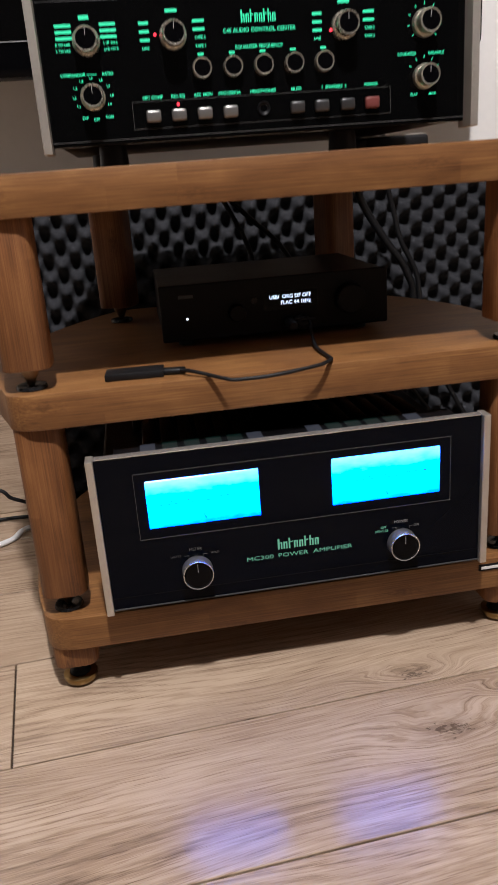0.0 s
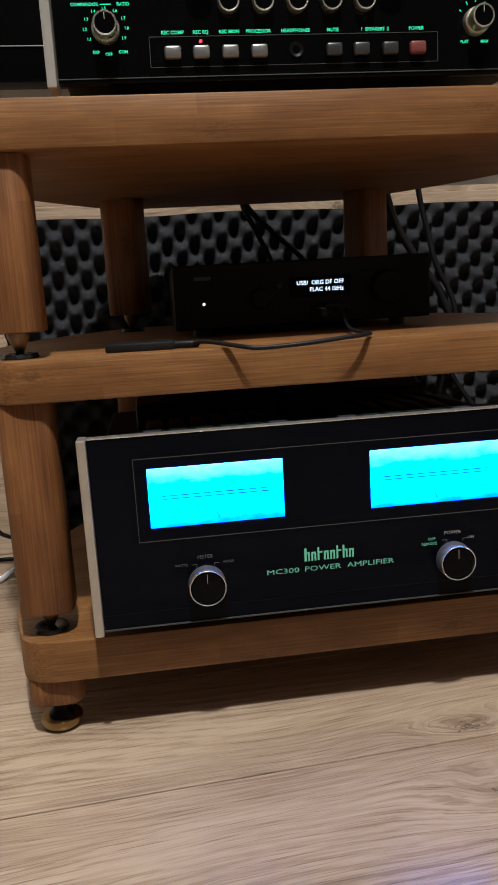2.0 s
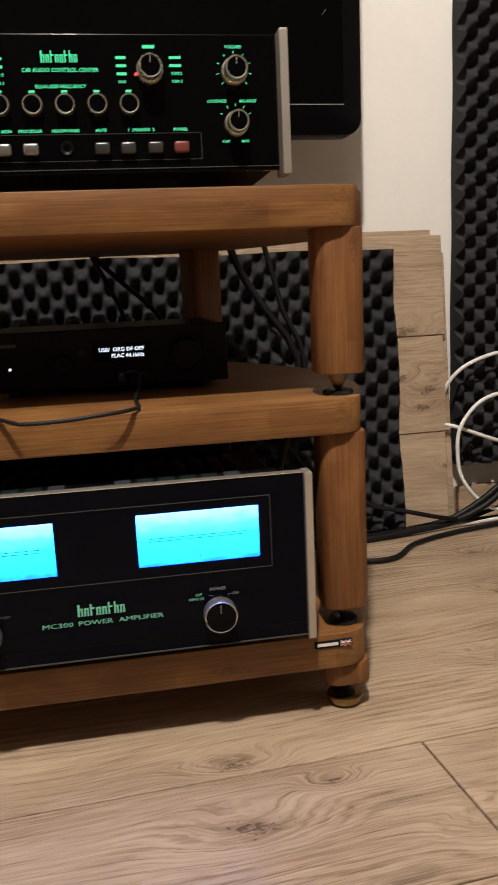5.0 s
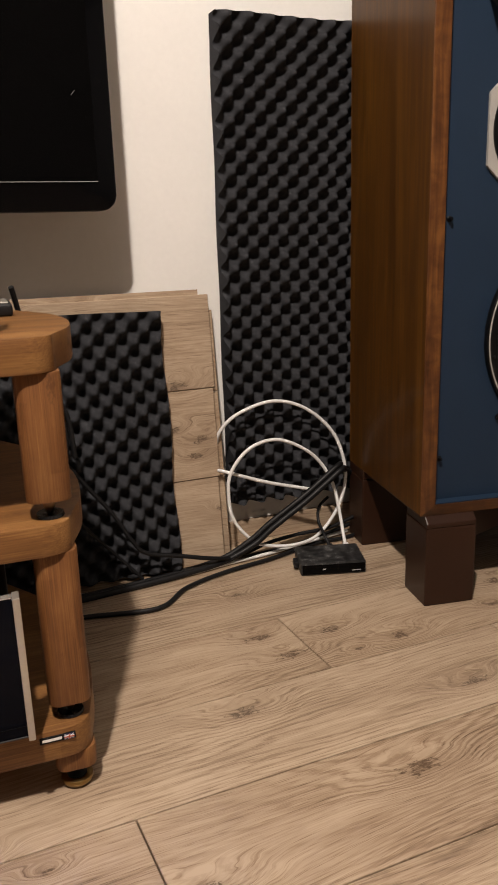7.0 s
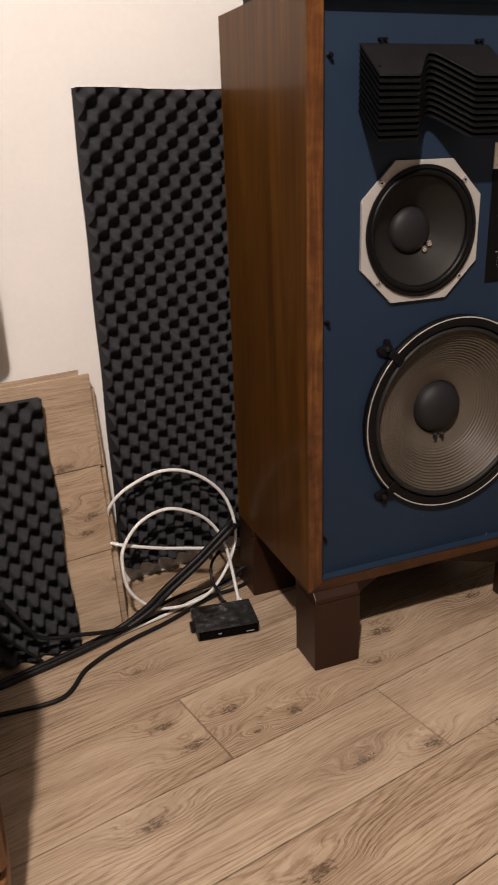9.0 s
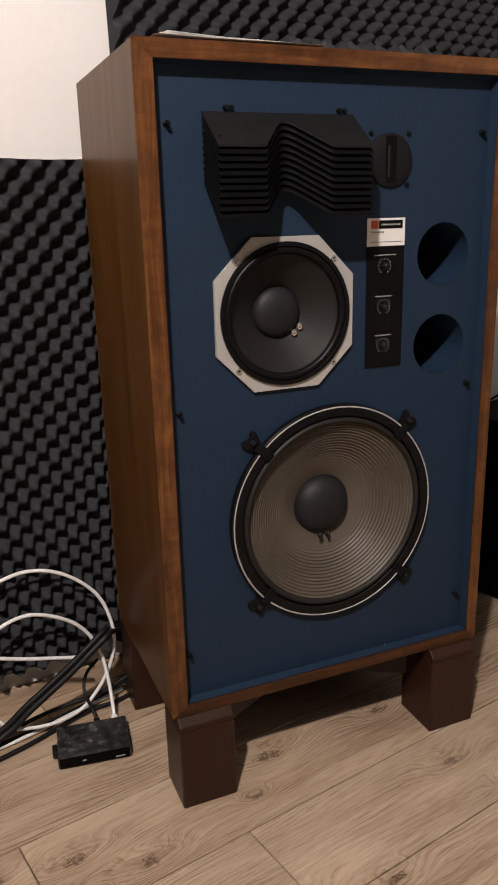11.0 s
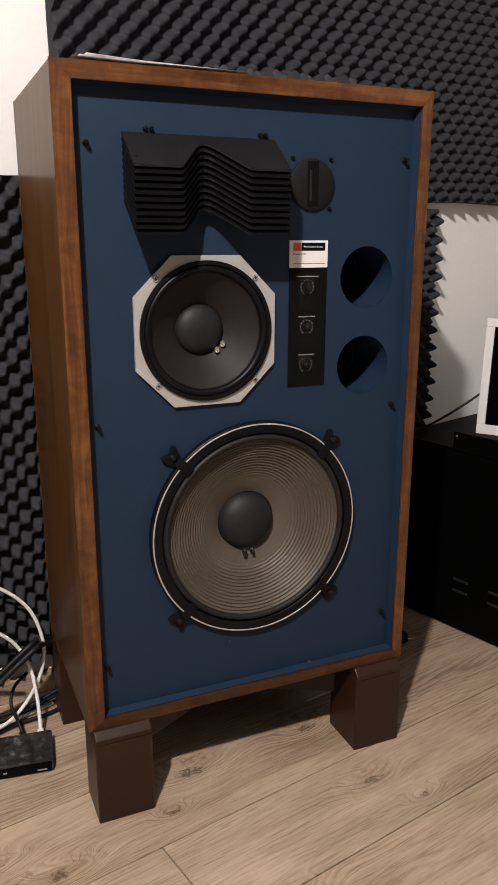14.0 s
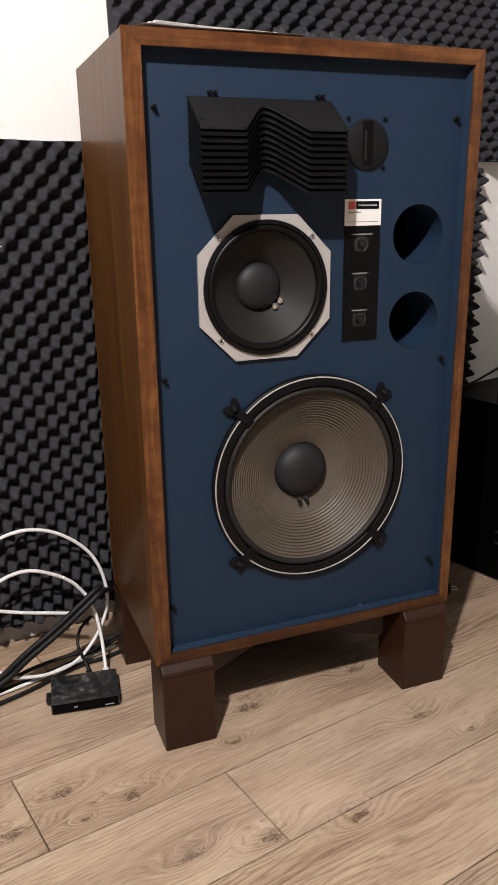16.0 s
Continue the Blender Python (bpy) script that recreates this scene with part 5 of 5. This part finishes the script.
cable("black_cable", [(0.60, 1.50, 0.35), (0.66, 1.53, 0.275), (0.694, 1.535, 0.226), (0.735, 1.535, 0.169), (0.770, 1.530, 0.106), (0.799, 1.530, 0.072), (0.870, 1.530, 0.052), (0.945, 1.535, 0.030), (1.01, 1.552, 0.014), (1.09, 1.568, 0.007), (1.20, 1.59, 0.007), (1.32, 1.61, 0.02)], 0.0045, M_RUBBER, "thin black cable drooping from the rack to the floor")
cable("black_cable", [(0.58, 1.50, 0.28), (0.64, 1.53, 0.20), (0.70, 1.545, 0.12), (0.75, 1.545, 0.06), (0.79, 1.54, 0.012)], 0.0035, M_RUBBER, "thin black cable hanging in front of the foam")
cable("black_cable", [(1.209, 1.512, 0.019), (1.207, 1.530, 0.035), (1.200, 1.550, 0.068), (1.215, 1.575, 0.090), (1.25, 1.60, 0.10)], 0.0035, M_RUBBER, "thin black cable plugged into the hub")
cable("black_cable", [(1.02, 1.575, 0.006), (1.09, 1.585, 0.02), (1.16, 1.58, 0.03), (1.24, 1.575, 0.035), (1.31, 1.58, 0.05)], 0.0045, M_RUBBER, "black cable among the tangle by the wall")
cable("black_cable", [(0.305, 1.46, 0.60), (0.312, 1.49, 0.555), (0.333, 1.49, 0.510), (0.353, 1.485, 0.464), (0.36, 1.46, 0.42)], 0.0042, M_RUBBER, "black signal cable dropping behind the converter")
cable("black_cable", [(0.306, 1.47, 0.60), (0.318, 1.49, 0.553), (0.357, 1.49, 0.510), (0.403, 1.485, 0.466), (0.43, 1.46, 0.42)], 0.0042, M_RUBBER, "black signal cable dropping behind the converter")
cable("black_cable", [(0.585, 1.46, 0.62), (0.599, 1.49, 0.562), (0.618, 1.50, 0.499), (0.632, 1.50, 0.446), (0.662, 1.50, 0.382), (0.67, 1.50, 0.30)], 0.0048, M_RUBBER, "black cable hanging down behind the rack")
cable("black_cable", [(0.53, 1.46, 0.57), (0.561, 1.49, 0.510), (0.603, 1.495, 0.447), (0.642, 1.50, 0.392), (0.655, 1.505, 0.32), (0.60, 1.50, 0.12), (0.55, 1.49, 0.01)], 0.0065, M_RUBBER, "thick black cable hanging down behind the rack")
cable("black_cable", [(-0.45, 1.56, 0.006), (-0.30, 1.555, 0.05), (-0.20, 1.53, 0.105), (-0.12, 1.50, 0.078), (-0.098, 1.50, 0.058), (-0.02, 1.50, 0.03), (0.10, 1.51, 0.008)], 0.0035, M_RUBBER, "thin black cable bowing off the floor")
cable("black_cable", [(-0.45, 1.50, 0.005), (-0.20, 1.53, 0.005), (-0.10, 1.54, 0.005), (0.05, 1.50, 0.005), (0.2, 1.48, 0.005)], 0.0035, M_RUBBER, "thin black cable lying on the floor")
cable("white_cable", [(-0.40, 1.36, 0.006), (-0.20, 1.40, 0.006), (-0.111, 1.439, 0.006), (-0.083, 1.483, 0.006), (0.0, 1.50, 0.006), (0.2, 1.49, 0.006)], 0.0050, M_WHITE, "white cable lying on the floor beside the rack")
cable("black_cable", [(2.310, 1.600, 0.4935), (2.367, 1.580, 0.4960), (2.424, 1.540, 0.536), (2.479, 1.500, 0.585), (2.502, 1.487, 0.606)], 0.0032, M_RUBBER, "thin black cable running to the picture frame")

hub = thing("network_hub", pose(1.166, 1.412, 0.0, 0, 0, -17.0), "small dusty black hub with cables on the floor", "network hub")
hub_body = part("body", box(-0.069, 0.069, 0.0, 0.096, 0.001, 0.028, 0.003), M_DUSTY, hub, "dusty black plastic shell", smooth=40)
part("front_plate", box(-0.066, 0.066, -0.001, 0.0, 0.004, 0.024), M_GLOSS, hub_body)
part("print", bar(0.048, 0.009, -0.0012, 0.018, 0.0025), M_GREY, hub_body)
part("print", bar(-0.020, 0.014, -0.0012, 0.007, 0.003), M_GREY, hub_body)
for x in (0.011, 0.047):
    part("plug", box(x - 0.006, x + 0.006, 0.090, 0.109, 0.012, 0.025, 0.001), M_WHITE if x > 0.03 else M_RUBBER, hub, smooth=40)
part("side_plug", box(-0.079, -0.069, 0.03, 0.055, 0.006, 0.02, 0.002), M_PLASTIC, hub)

plug = thing("power_plug", pose(2.150, 1.380, 0.010, 0, 0, -35), "black mains plug with two pins on the floor", "power plug")
part("plug_body", moved(lathe([(0, 0.0), (0.012, 0.0), (0.016, 0.008), (0.012, 0.03), (0.006, 0.036), (0, 0.036)], 24), pose(0, 0, 0.006, 0, 0, 90)), M_RUBBER, plug, smooth=40)
for z in (-0.006, 0.008):
    part("pin", moved(lathe([(0, -0.018), (0.0022, -0.017), (0.0022, 0.0)], 12), pose(0, z, 0.006, 0, 0, 90)), M_CHROME, plug, smooth=40)
part("lead", tube([(-0.034, 0, 0.006), (-0.06, 0.01, 0.002), (-0.10, 0.05, -0.004), (-0.14, 0.12, -0.004)], 0.004), M_RUBBER, plug, smooth=60)

# ---- floor planks ----
PL, PWD, SHEAR = 1.390, 0.1935, -0.040


def plank_mesh(start, end):
    gap = 0.0011
    bm = bmesh.new()
    x0, x1, y0, y1 = -PL / 2 + start + gap, -PL / 2 + end - gap, -PWD / 2 + gap, PWD / 2 - gap
    c = 0.0009
    outer = [(x0 + SHEAR * y0, y0), (x1 + SHEAR * y0, y0), (x1 + SHEAR * y1, y1), (x0 + SHEAR * y1, y1)]
    top = [(x0 + c + SHEAR * y0, y0 + c), (x1 - c + SHEAR * y0, y0 + c), (x1 - c + SHEAR * y1, y1 - c), (x0 + c + SHEAR * y1, y1 - c)]
    low, mid_v, high = [bm.verts.new((x, y, -0.009)) for x, y in outer], [bm.verts.new((x, y, -c)) for x, y in outer], [bm.verts.new((x, y, 0)) for x, y in top]
    bm.faces.new(high)
    for a, b in ((low, mid_v), (mid_v, high)):
        for i in range(4):
            bm.faces.new((a[i], a[(i + 1) % 4], b[(i + 1) % 4], b[i]))
    bmesh.ops.recalc_face_normals(bm, faces=bm.faces[:])
    me = bpy.data.meshes.new("plank")
    bm.to_mesh(me)
    bm.free()
    me.materials.append(M_PLANK)
    return me


whole = plank_mesh(0.0, PL)
JOINTS = {0: 0.622, 1: 1.333, 2: 0.998}
turn = pose(1.2, 0.9105, 0, 0, 0, 1.6)
for row in range(-26, 5):
    y = PWD * (row - 0.5)
    first = JOINTS.get(row, 0.4 + (row * 0.537) % PL)
    for k in range(-3, 3):
        x = first - 1.2 + PL * k + PL / 2
        middle = turn @ Vector((x, y, 0))
        start, end = max(0.0, -2.43 - (middle.x - PL / 2)), min(PL, 2.98 - (middle.x - PL / 2))
        if end - start > 0.05 and -4.1 < middle.y < 1.72:
            ob = new("plank", whole if start == 0 and end == PL else plank_mesh(start, end))
            ob.parent = floor
            ob.matrix_basis = turn @ pose(x, y, 0)
